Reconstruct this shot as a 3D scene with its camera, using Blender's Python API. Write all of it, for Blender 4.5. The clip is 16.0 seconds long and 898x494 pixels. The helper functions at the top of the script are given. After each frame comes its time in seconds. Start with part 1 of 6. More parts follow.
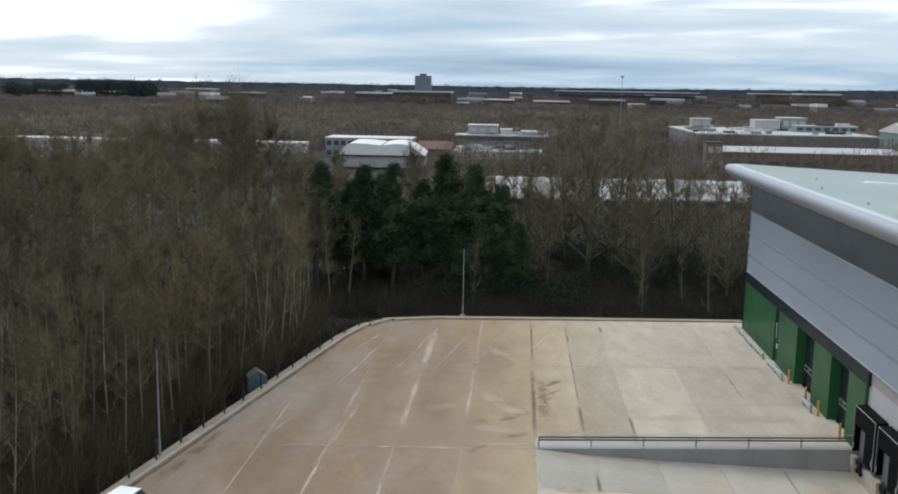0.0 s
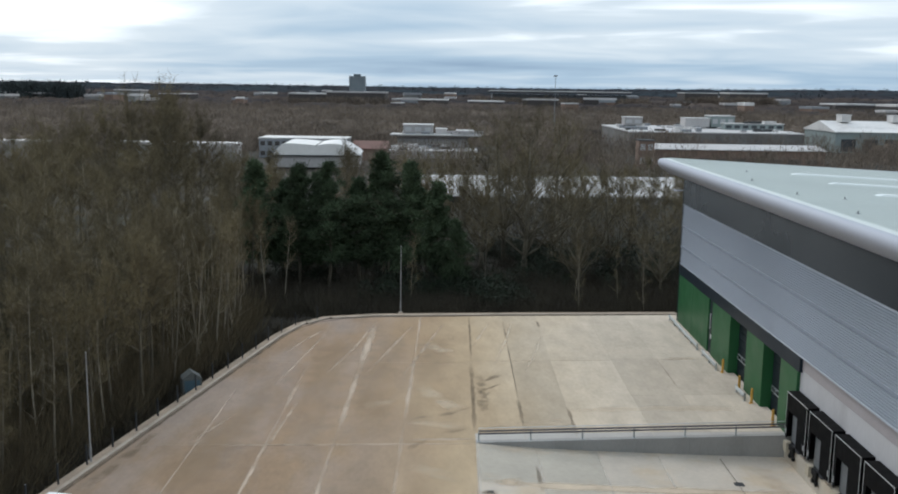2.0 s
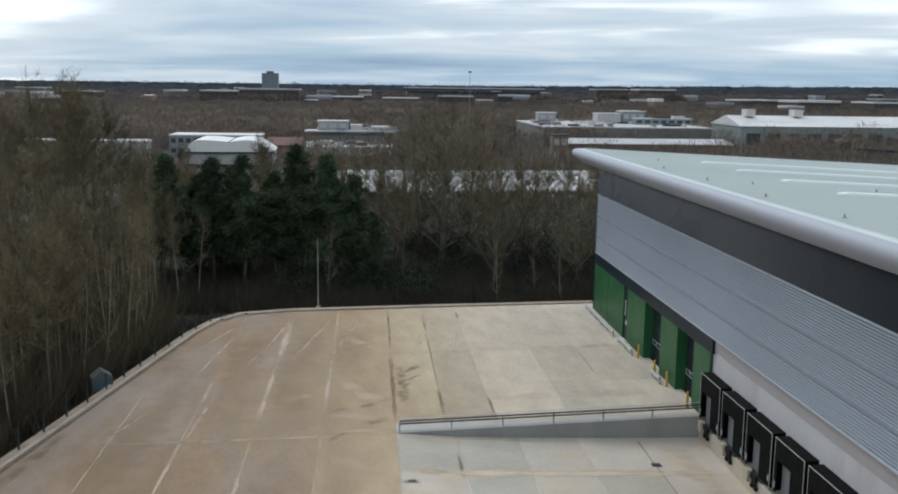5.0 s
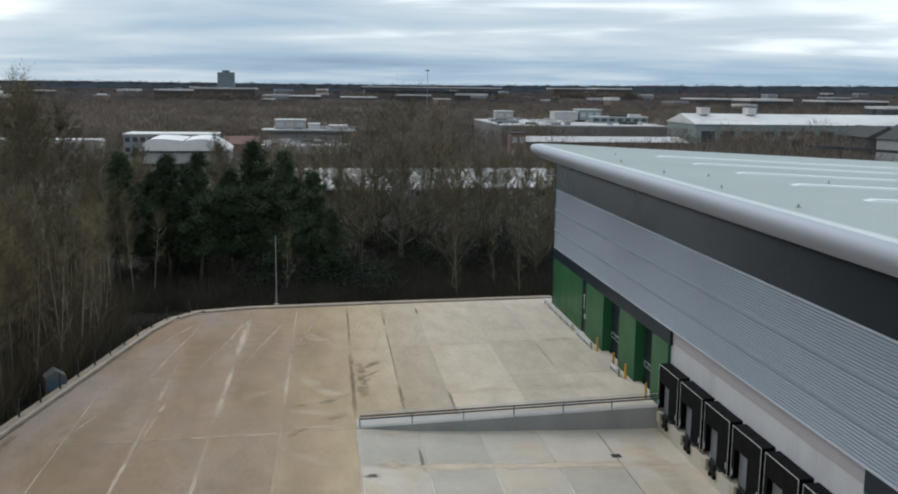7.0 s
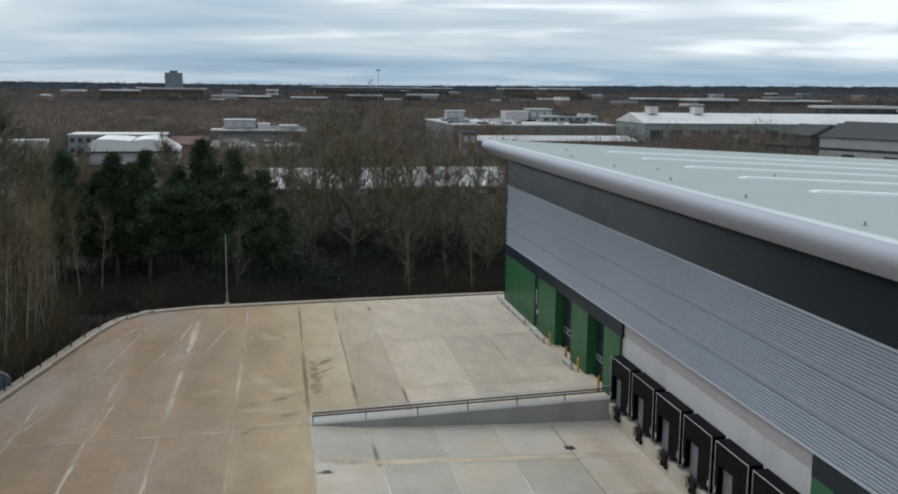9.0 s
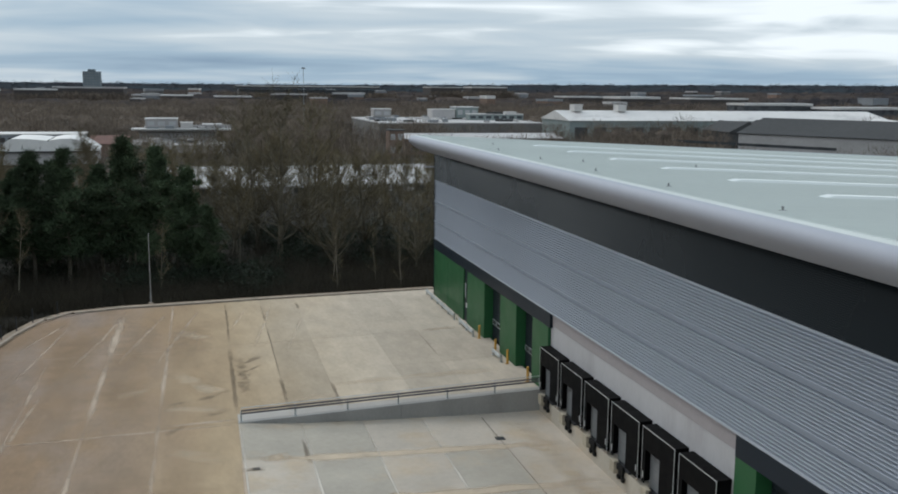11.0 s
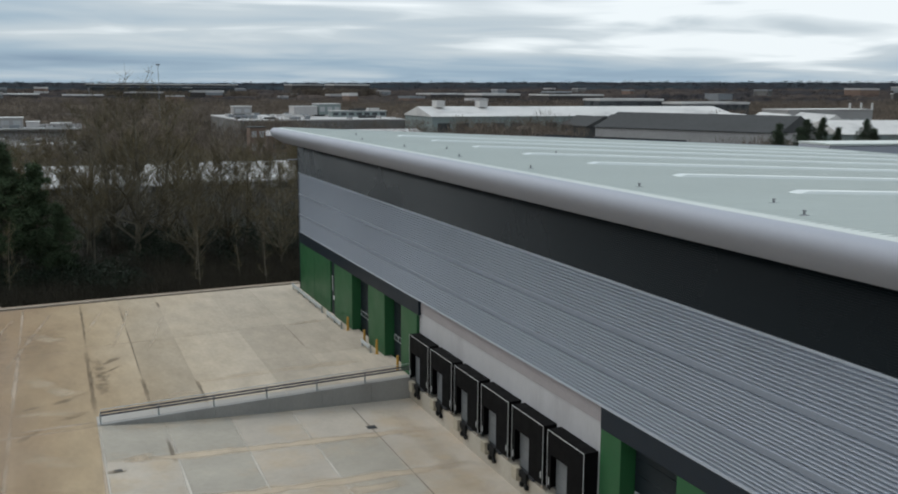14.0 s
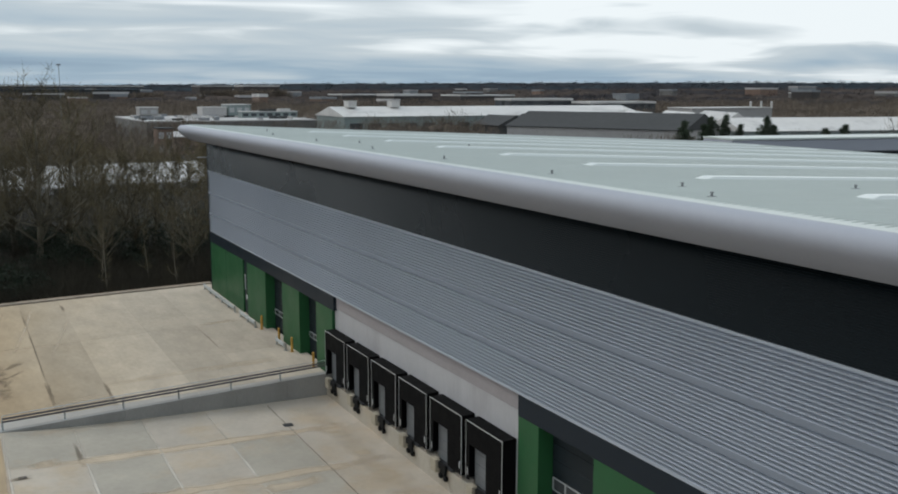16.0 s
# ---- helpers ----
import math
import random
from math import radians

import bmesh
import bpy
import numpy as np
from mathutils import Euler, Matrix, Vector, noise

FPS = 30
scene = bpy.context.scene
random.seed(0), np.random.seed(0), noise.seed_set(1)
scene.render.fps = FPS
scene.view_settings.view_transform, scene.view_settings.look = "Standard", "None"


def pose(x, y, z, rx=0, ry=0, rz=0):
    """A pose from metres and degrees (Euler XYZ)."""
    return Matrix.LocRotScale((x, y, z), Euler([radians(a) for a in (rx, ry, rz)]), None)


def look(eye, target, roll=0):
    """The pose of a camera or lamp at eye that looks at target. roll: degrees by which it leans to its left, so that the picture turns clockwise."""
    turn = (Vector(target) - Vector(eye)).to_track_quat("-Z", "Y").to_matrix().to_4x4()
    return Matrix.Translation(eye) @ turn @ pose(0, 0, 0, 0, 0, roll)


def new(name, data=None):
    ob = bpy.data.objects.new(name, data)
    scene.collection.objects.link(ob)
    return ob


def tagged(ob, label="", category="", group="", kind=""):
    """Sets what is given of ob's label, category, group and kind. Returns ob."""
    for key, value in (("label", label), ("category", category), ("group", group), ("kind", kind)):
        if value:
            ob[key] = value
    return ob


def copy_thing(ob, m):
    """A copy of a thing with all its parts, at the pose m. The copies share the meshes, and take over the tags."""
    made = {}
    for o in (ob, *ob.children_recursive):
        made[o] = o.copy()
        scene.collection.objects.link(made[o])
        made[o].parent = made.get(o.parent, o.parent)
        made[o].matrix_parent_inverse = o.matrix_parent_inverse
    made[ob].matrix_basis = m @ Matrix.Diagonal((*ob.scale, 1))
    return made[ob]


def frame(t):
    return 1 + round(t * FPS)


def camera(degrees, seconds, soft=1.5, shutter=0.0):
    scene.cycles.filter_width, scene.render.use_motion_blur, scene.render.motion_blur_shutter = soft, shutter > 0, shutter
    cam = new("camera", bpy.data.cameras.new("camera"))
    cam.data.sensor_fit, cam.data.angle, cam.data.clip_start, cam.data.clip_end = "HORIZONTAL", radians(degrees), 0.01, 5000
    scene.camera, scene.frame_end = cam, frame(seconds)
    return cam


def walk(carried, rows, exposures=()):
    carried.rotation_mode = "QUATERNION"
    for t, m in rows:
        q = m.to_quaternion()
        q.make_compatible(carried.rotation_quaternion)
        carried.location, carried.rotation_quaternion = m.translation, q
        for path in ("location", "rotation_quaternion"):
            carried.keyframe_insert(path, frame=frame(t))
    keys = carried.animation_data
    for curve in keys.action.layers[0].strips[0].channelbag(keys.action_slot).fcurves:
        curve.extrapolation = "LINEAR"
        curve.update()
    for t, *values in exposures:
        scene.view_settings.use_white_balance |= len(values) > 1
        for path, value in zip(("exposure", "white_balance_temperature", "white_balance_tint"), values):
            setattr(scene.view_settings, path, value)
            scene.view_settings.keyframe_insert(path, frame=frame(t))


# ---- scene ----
cam = camera(50.2, 16.0, soft=1.9)
PATH = [
    (0, (-22.372, -1.336, 22.873), (-25.914, 47.864, 14.703), 1.02),
    (0.5, (-22.379, -1.249, 22.759), (-25.156, 48.001, 14.595), 0.96),
    (1, (-22.386, -1.171, 22.647), (-24.241, 48.127, 14.505), 0.90),
    (1.5, (-22.392, -1.100, 22.538), (-23.425, 48.224, 14.412), 0.86),
    (2, (-22.398, -1.037, 22.432), (-22.650, 48.303, 14.344), 0.82),
    (2.5, (-22.404, -0.982, 22.328), (-21.846, 48.358, 14.248), 0.79),
    (3, (-22.408, -0.932, 22.226), (-21.175, 48.394, 14.141), 0.77),
    (3.5, (-22.413, -0.890, 22.126), (-20.332, 48.402, 14.004), 0.75),
    (4, (-22.417, -0.852, 22.027), (-19.633, 48.403, 13.893), 0.74),
    (6.5, (-22.429, -0.738, 21.550), (-16.704, 48.256, 13.372), 0.69),
    (7, (-22.430, -0.726, 21.455), (-16.240, 48.213, 13.292), 0.68),
    (7.5, (-22.430, -0.717, 21.361), (-15.718, 48.156, 13.209), 0.67),
    (8, (-22.430, -0.709, 21.266), (-15.136, 48.079, 13.114), 0.66),
    (8.5, (-22.430, -0.704, 21.170), (-14.518, 47.994, 13.050), 0.65),
    (9, (-22.429, -0.700, 21.074), (-13.781, 47.875, 12.965), 0.63),
    (11.5, (-22.416, -0.682, 20.569), (-9.286, 46.874, 12.445), 0.51),
    (12, (-22.413, -0.676, 20.462), (-8.466, 46.648, 12.338), 0.47),
    (12.5, (-22.408, -0.668, 20.352), (-7.362, 46.318, 12.230), 0.44),
    (13, (-22.403, -0.657, 20.239), (-6.155, 45.921, 12.084), 0.40),
    (13.5, (-22.398, -0.644, 20.123), (-4.868, 45.465, 11.959), 0.36),
    (14, (-22.392, -0.628, 20.004), (-3.517, 44.946, 11.832), 0.32),
    (14.5, (-22.386, -0.607, 19.881), (-2.235, 44.416, 11.703), 0.28),
    (15, (-22.379, -0.583, 19.754), (-1.325, 44.029, 11.600), 0.23),
    (15.5, (-22.372, -0.554, 19.623), (-0.293, 43.568, 11.513), 0.19),
    (16, (-22.364, -0.520, 19.487), (0.547, 43.178, 11.387), 0.15),
]
walk(cam, [(t, look(eye, target, roll)) for t, eye, target, roll in PATH],
     exposures=[(0, -0.16, 6150, 10), (4, -0.25, 6130, 10), (7, -0.34, 6130, 9), (9, -0.40, 6150, 9), (12.5, -0.48, 6270, 9), (16, -0.54, 6350, 9)])

# ---- light: bright overcast sky with a broken cloud deck ----
SUN_EL, SUN_AZ = 36.0, 336.0        # degrees above the horizon, and clockwise from +y
world = bpy.data.worlds.new("overcast_sky")
scene.world = world
world.use_nodes = True
wn, wl = world.node_tree.nodes, world.node_tree.links
wn.clear()
tc = wn.new("ShaderNodeTexCoord")
sep = wn.new("ShaderNodeSeparateXYZ")
wl.new(tc.outputs["Generated"], sep.inputs[0])


def wmath(op, a, c):
    n = wn.new("ShaderNodeMath")
    n.operation = op
    for k, v in enumerate((a, c)):
        if isinstance(v, (int, float)):
            n.inputs[k].default_value = v
        else:
            wl.new(v, n.inputs[k])
    return n.outputs[0]


# the cloud deck is a level sheet seen from below: its lumps draw out into bands towards the horizon
deck = wn.new("ShaderNodeCombineXYZ")
rise = wmath("ADD", wmath("MAXIMUM", sep.outputs[2], 0.0), 0.075)
wl.new(wmath("DIVIDE", sep.outputs[0], rise), deck.inputs[0])
wl.new(wmath("DIVIDE", sep.outputs[1], rise), deck.inputs[1])


def cloud_noise(offset, scale, detail, rough, distort, stretch=(1, 1, 1)):
    """Lumps in the cloud deck."""
    mp = wn.new("ShaderNodeMapping")
    mp.inputs["Location"].default_value, mp.inputs["Scale"].default_value = offset, stretch
    wl.new(deck.outputs[0], mp.inputs["Vector"])
    t = wn.new("ShaderNodeTexNoise")
    t.inputs["Scale"].default_value, t.inputs["Detail"].default_value = scale, detail
    t.inputs["Roughness"].default_value, t.inputs["Distortion"].default_value = rough, distort
    wl.new(mp.outputs[0], t.inputs["Vector"])
    return t.outputs[0]


broad = cloud_noise((3.3, 1.7, 0.4), 0.32, 3.0, 0.45, 0.3, (0.55, 1, 1))
streak = cloud_noise((4.1, 0.2, 2.0), 1.0, 4.0, 0.45, 0.7, (0.9, 1, 1))
# the deck is pale at the horizon's edge, blue-grey just above it, then opens towards the zenith
lift = wn.new("ShaderNodeValToRGB")
els = lift.color_ramp.elements
els[0].position, els[0].color = 0.0, (0.62, 0.62, 0.62, 1)
els[1].position, els[1].color = 1.0, (0.80, 0.80, 0.80, 1)
for at, v in ((0.009, 0.66), (0.028, 0.46), (0.046, 0.68), (0.075, 0.86), (0.25, 0.86)):
    q = els.new(at)
    q.color = (v, v, v, 1)
wl.new(sep.outputs[2], lift.inputs[0])
tone = wmath("ADD", lift.outputs[0], wmath("MULTIPLY", wmath("SUBTRACT", broad, 0.5), 2.0))
tone = wmath("ADD", tone, wmath("MULTIPLY", wmath("SUBTRACT", streak, 0.5), 0.60))
# the deck is thinnest, and brightest, in front of the hidden sun
az, el = radians(SUN_AZ), radians(SUN_EL)
near = wn.new("ShaderNodeVectorMath")
near.operation = "DOT_PRODUCT"
near.inputs[1].default_value = (math.sin(az) * math.cos(el), math.cos(az) * math.cos(el), math.sin(el))
wl.new(tc.outputs["Generated"], near.inputs[0])
glow = wmath("POWER", wmath("MAXIMUM", near.outputs["Value"], 0.0), 6.0)
tone = wmath("ADD", tone, wmath("MULTIPLY", glow, 0.26))
# a thicker bank ahead, thinning out to the east
side = wmath("SUBTRACT", sep.outputs[0], 0.18)
tone = wmath("ADD", tone, wmath("SUBTRACT", wmath("MINIMUM", wmath("MULTIPLY", wmath("MULTIPLY", side, side), 2.0), 0.52), 0.17))
tone = wmath("ADD", tone, wmath("MULTIPLY", wmath("SUBTRACT", sep.outputs[0], 0.10), 0.12))
tone = wmath("ADD", wmath("MULTIPLY", tone, 0.84), 0.10)
cr = wn.new("ShaderNodeValToRGB")
cr.color_ramp.elements[0].position, cr.color_ramp.elements[0].color = 0.15, (0.28, 0.42, 0.59, 1)
cr.color_ramp.elements[1].position, cr.color_ramp.elements[1].color = 1.0, (1.36, 1.43, 1.45, 1)
e = cr.color_ramp.elements.new(0.86)
e.color = (0.85, 0.95, 1.01, 1)
e = cr.color_ramp.elements.new(0.55)
e.color = (0.50, 0.67, 0.82, 1)
wl.new(tone, cr.inputs[0])
# an overcast sky is brighter overhead than at the horizon
zen = wn.new("ShaderNodeMapRange")
zen.inputs["From Min"].default_value, zen.inputs["From Max"].default_value = 0.08, 1.0
zen.inputs["To Min"].default_value, zen.inputs["To Max"].default_value = 1.0, 1.40
wl.new(sep.outputs[2], zen.inputs["Value"])
sky = wn.new("ShaderNodeTexSky")
sky.sky_type, sky.sun_disc = "NISHITA", False
sky.sun_elevation, sky.sun_rotation = radians(SUN_EL), radians(SUN_AZ)
skyb = wn.new("ShaderNodeBackground")
skyb.inputs[1].default_value = 0.06
wl.new(sky.outputs[0], skyb.inputs[0])
cloudb = wn.new("ShaderNodeBackground")
wl.new(zen.outputs[0], cloudb.inputs[1])
wl.new(cr.outputs[0], cloudb.inputs[0])
mixw = wn.new("ShaderNodeMixShader")
mixw.inputs[0].default_value = 0.92
wl.new(skyb.outputs[0], mixw.inputs[1]); wl.new(cloudb.outputs[0], mixw.inputs[2])
wout = wn.new("ShaderNodeOutputWorld")
wl.new(mixw.outputs[0], wout.inputs[0])

sun_data = bpy.data.lights.new("sun", "SUN")
sun_data.energy, sun_data.angle, sun_data.color = 1.4, radians(20), (1.0, 0.96, 0.90)
sun = new("sun", sun_data)
sun.matrix_world = look((0, 0, 0), (-math.sin(az) * math.cos(el), -math.cos(az) * math.cos(el), -math.sin(el)))

# ---- materials ----
def material(name, color, rough=0.7, metal=0.0, vary=0.15, scale=1.0, grain=12.0, bump=0.15, piece=0.0, island=0.0,
             stain=None, stain_scale=0.15, stain_at=(0.5, 0.7), stretch=(1, 1, 1), spec=0.3, ramp=None, film=None):
    """A surface with its base colour, broad blotches, fine grain, an optional stain, and piece-to-piece change."""
    m = bpy.data.materials.new(name)
    m.use_nodes = True
    nt = m.node_tree
    N, L = nt.nodes, nt.links
    b = N["Principled BSDF"]
    b.inputs["Roughness"].default_value = rough
    b.inputs["Metallic"].default_value = metal
    b.inputs["Specular IOR Level"].default_value = spec
    geo = N.new("ShaderNodeNewGeometry")
    mp = N.new("ShaderNodeMapping")
    mp.inputs["Scale"].default_value = stretch
    L.new(geo.outputs["Position"], mp.inputs["Vector"])

    def tex(sc, detail, rough_=0.55):
        t = N.new("ShaderNodeTexNoise")
        t.inputs["Scale"].default_value, t.inputs["Detail"].default_value = sc, detail
        t.inputs["Roughness"].default_value = rough_
        L.new(mp.outputs[0], t.inputs["Vector"])
        return t

    def span(sock, lo, hi):
        r = N.new("ShaderNodeMapRange")
        r.inputs["From Min"].default_value, r.inputs["From Max"].default_value = 0.3, 0.7
        r.inputs["To Min"].default_value, r.inputs["To Max"].default_value = lo, hi
        L.new(sock, r.inputs["Value"])
        return r.outputs[0]

    def times(a, c):
        x = N.new("ShaderNodeMath")
        x.operation = "MULTIPLY"
        L.new(a, x.inputs[0]); L.new(c, x.inputs[1])
        return x.outputs[0]

    blot, fine = tex(scale, 5), tex(grain, 4, 0.7)
    f = times(span(blot.outputs[0], 1 - vary, 1 + vary), span(fine.outputs[0], 1 - vary * 0.7, 1 + vary * 0.7))
    if piece:
        oi = N.new("ShaderNodeObjectInfo")
        r = N.new("ShaderNodeMapRange")
        r.inputs["To Min"].default_value, r.inputs["To Max"].default_value = 1 - piece, 1 + piece
        L.new(oi.outputs["Random"], r.inputs["Value"])
        f = times(f, r.outputs[0])
    if island:
        r = N.new("ShaderNodeMapRange")
        r.inputs["To Min"].default_value, r.inputs["To Max"].default_value = 1 - island, 1 + island
        L.new(geo.outputs["Random Per Island"], r.inputs["Value"])
        f = times(f, r.outputs[0])
    col = N.new("ShaderNodeRGB")
    col.outputs[0].default_value = (*color, 1)
    src = col.outputs[0]
    if ramp:                       # the tone shifts gradually across the yard, along x
        sx = N.new("ShaderNodeSeparateXYZ")
        L.new(geo.outputs["Position"], sx.inputs[0])
        wob = N.new("ShaderNodeMath")
        wob.operation = "MULTIPLY_ADD"
        L.new(tex(0.11, 5, 0.62).outputs[0], wob.inputs[0])
        wob.inputs[1].default_value = 14.0
        L.new(sx.outputs[0], wob.inputs[2])
        nx = N.new("ShaderNodeMapRange")
        nx.inputs["From Min"].default_value, nx.inputs["From Max"].default_value = -43.0, 12.0
        L.new(wob.outputs[0], nx.inputs["Value"])
        rp = N.new("ShaderNodeValToRGB")
        while len(rp.color_ramp.elements) < len(ramp):
            rp.color_ramp.elements.new(0.5)
        for e_, (at_, c_) in zip(rp.color_ramp.elements, ramp):
            e_.position = (at_ + 50.0) / 55.0
            e_.color = (*c_, 1)
        L.new(nx.outputs[0], rp.inputs[0])
        src = rp.outputs[0]
    if film:                       # a thin greyish dust film in long drifts on the dirtier half, worn off in streaks
        fx = N.new("ShaderNodeMapRange")
        fx.inputs["From Min"].default_value, fx.inputs["From Max"].default_value = -22.0, -33.0
        L.new(sx.outputs[0], fx.inputs["Value"])
        fn = N.new("ShaderNodeMapRange")
        fn.interpolation_type = "SMOOTHSTEP"
        fn.inputs["From Min"].default_value, fn.inputs["From Max"].default_value = 0.40, 0.62
        fn.inputs["To Max"].default_value = 0.75
        L.new(tex(0.16, 6, 0.62).outputs[0], fn.inputs["Value"])
        fm = N.new("ShaderNodeMix")
        fm.data_type = "RGBA"
        L.new(times(fx.outputs[0], fn.outputs[0]), fm.inputs[0])
        L.new(src, fm.inputs[6])
        fm.inputs[7].default_value = (*film, 1)
        src = fm.outputs[2]
    if stain:
        st = tex(stain_scale, 6, 0.6)
        rr = N.new("ShaderNodeMapRange")
        rr.interpolation_type = "SMOOTHSTEP"
        rr.inputs["From Min"].default_value, rr.inputs["From Max"].default_value = stain_at
        L.new(st.outputs[0], rr.inputs["Value"])
        mx = N.new("ShaderNodeMix")
        mx.data_type = "RGBA"
        L.new(rr.outputs[0], mx.inputs[0])
        L.new(src, mx.inputs[6])
        mx.inputs[7].default_value = (*stain, 1)
        src = mx.outputs[2]
    vm = N.new("ShaderNodeVectorMath")
    vm.operation = "SCALE"
    L.new(src, vm.inputs[0]); L.new(f, vm.inputs["Scale"])
    L.new(vm.outputs[0], b.inputs["Base Color"])
    if bump:
        bp = N.new("ShaderNodeBump")
        bp.inputs["Strength"].default_value, bp.inputs["Distance"].default_value = bump, 0.02
        L.new(fine.outputs[0], bp.inputs["Height"])
        L.new(bp.outputs[0], b.inputs["Normal"])
    rg = span(blot.outputs[0], max(0.02, rough - 0.08), min(1, rough + 0.08))
    L.new(rg, b.inputs["Roughness"])
    return m


M = {}
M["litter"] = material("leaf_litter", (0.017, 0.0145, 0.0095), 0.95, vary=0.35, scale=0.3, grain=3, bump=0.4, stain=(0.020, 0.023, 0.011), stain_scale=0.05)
M["concrete"] = material("apron_concrete", (0.468, 0.412, 0.347), 0.85, vary=0.09, scale=0.35, grain=3, bump=0.08, spec=0.10, piece=0.06, stain=(0.465, 0.380, 0.284), stain_scale=0.3, stain_at=(0.44, 0.70))
M["concrete_grey"] = material("grey_apron_concrete", (0.388, 0.350, 0.294), 0.85, vary=0.09, scale=0.35, grain=3, bump=0.08, spec=0.10, piece=0.05, stain=(0.41, 0.335, 0.250), stain_scale=0.3, stain_at=(0.48, 0.74))
M["concrete_dusty"] = material("upper_yard_concrete", (0.3, 0.25, 0.2), 0.88, vary=0.11, scale=0.7, grain=3.5, bump=0.08, spec=0.10, piece=0.075, stretch=(1, 0.4, 1), film=(0.255, 0.205, 0.172), ramp=((-50, (0.212, 0.150, 0.100)), (-34, (0.231, 0.160, 0.104)), (-26, (0.279, 0.198, 0.124)), (-21, (0.356, 0.270, 0.175)), (-16, (0.425, 0.343, 0.246)), (-9, (0.473, 0.401, 0.316)), (2, (0.482, 0.422, 0.350))))
M["joint"] = material("joint_sealant", (0.40, 0.345, 0.27), 0.9, vary=0.3, scale=0.6, grain=6)
M["kerb"] = material("kerb_concrete", (0.335, 0.28, 0.225), 0.85, vary=0.14, scale=1.0, grain=14, piece=0.10)
M["wallconc"] = material("cast_concrete", (0.285, 0.275, 0.258), 0.8, vary=0.1, scale=0.5, grain=9, stain=(0.24, 0.23, 0.215), stain_scale=0.4, stain_at=(0.5, 0.8), stretch=(1, 1, 0.4))
M["clad"] = material("silver_cladding", (0.378, 0.412, 0.468), 0.40, metal=0.15, vary=0.03, scale=0.08, grain=2.0, bump=0.0)
M["clad_dark"] = material("anthracite_cladding", (0.0120, 0.0180, 0.0260), 0.45, spec=0.17, vary=0.05, scale=0.1, grain=2, bump=0.0)
M["clad_band"] = material("slate_cladding", (0.0042, 0.0080, 0.0105), 0.26, spec=0.07, vary=0.04, scale=0.1, grain=2, bump=0.0)
M["fascia"] = material("eaves_sheet", (0.333, 0.345, 0.388), 0.58, metal=0.05, spec=0.15, vary=0.03, scale=0.1, grain=3, bump=0.0)
M["roof"] = material("roof_sheet", (0.49, 0.52, 0.497), 0.48, metal=0.05, vary=0.04, scale=0.06, grain=1.2, bump=0.0, stretch=(0.3, 1, 1))
M["rooflight"] = material("rooflight_sheet", (0.60, 0.63, 0.62), 0.35, vary=0.04, scale=0.3, grain=4, bump=0.0)
M["green"] = material("green_panel", (0.019, 0.086, 0.032), 0.45, vary=0.06, scale=0.4, grain=6, bump=0.02)
M["white_wall"] = material("pale_wall_panel", (0.40, 0.393, 0.402), 0.6, vary=0.06, scale=0.4, grain=6, bump=0.03, stain=(0.345, 0.335, 0.343), stain_scale=0.3, stretch=(1, 1, 0.3))
M["door"] = material("dark_door", (0.012, 0.018, 0.023), 0.5, spec=0.2, vary=0.08, scale=1, grain=8, bump=0.02)
M["door_grey"] = material("dock_door_grey", (0.16, 0.165, 0.17), 0.55, vary=0.08, scale=1, grain=8, bump=0.02)
M["pvc"] = material("black_pvc", (0.004, 0.004, 0.0045), 0.65, vary=0.2, scale=1.5, grain=9, spec=0.06)
M["rubber"] = material("black_rubber", (0.009, 0.009, 0.009), 0.8, spec=0.15, vary=0.2, scale=3, grain=20)
M["white_trim"] = material("white_edge_strip", (0.48, 0.48, 0.48), 0.5, vary=0.08, scale=2, grain=10)
M["yellow"] = material("yellow_paint", (0.48, 0.265, 0.05), 0.5, vary=0.12, scale=2, grain=12)
M["galv"] = material("galvanised_steel", (0.52, 0.54, 0.56), 0.42, metal=0.6, vary=0.12, scale=1.5, grain=10, bump=0.03)
M["galv_dull"] = material("weathered_galvanised_steel", (0.20, 0.205, 0.215), 0.6, metal=0.3, vary=0.12, scale=1.5, grain=10, bump=0.03)
M["pole_grey"] = material("pale_galvanised_pole", (0.30, 0.29, 0.285), 0.6, metal=0.2, vary=0.12, scale=1.5, grain=10, bump=0.03)
M["rail_pale"] = material("dull_galvanised_rail", (0.34, 0.355, 0.35), 0.6, metal=0.25, vary=0.14, scale=1.2, grain=8, bump=0.03)
M["rail_steel"] = material("dull_mauve_steel", (0.105, 0.098, 0.108), 0.6, metal=0.2, vary=0.12, scale=1.5, grain=10, bump=0.03)
M["dark_steel"] = material("dark_painted_steel", (0.03, 0.032, 0.035), 0.6, vary=0.2, scale=2, grain=10)
M["bark"] = material("grey_brown_bark", (0.095, 0.083, 0.062), 0.95, vary=0.3, scale=1.5, grain=8, bump=0.4, piece=0.25, stretch=(1, 1, 0.3))
M["bark_pale"] = material("pale_bark", (0.110, 0.096, 0.070), 0.9, vary=0.3, scale=1.2, grain=8, bump=0.3, piece=0.45, stretch=(1, 1, 0.4))
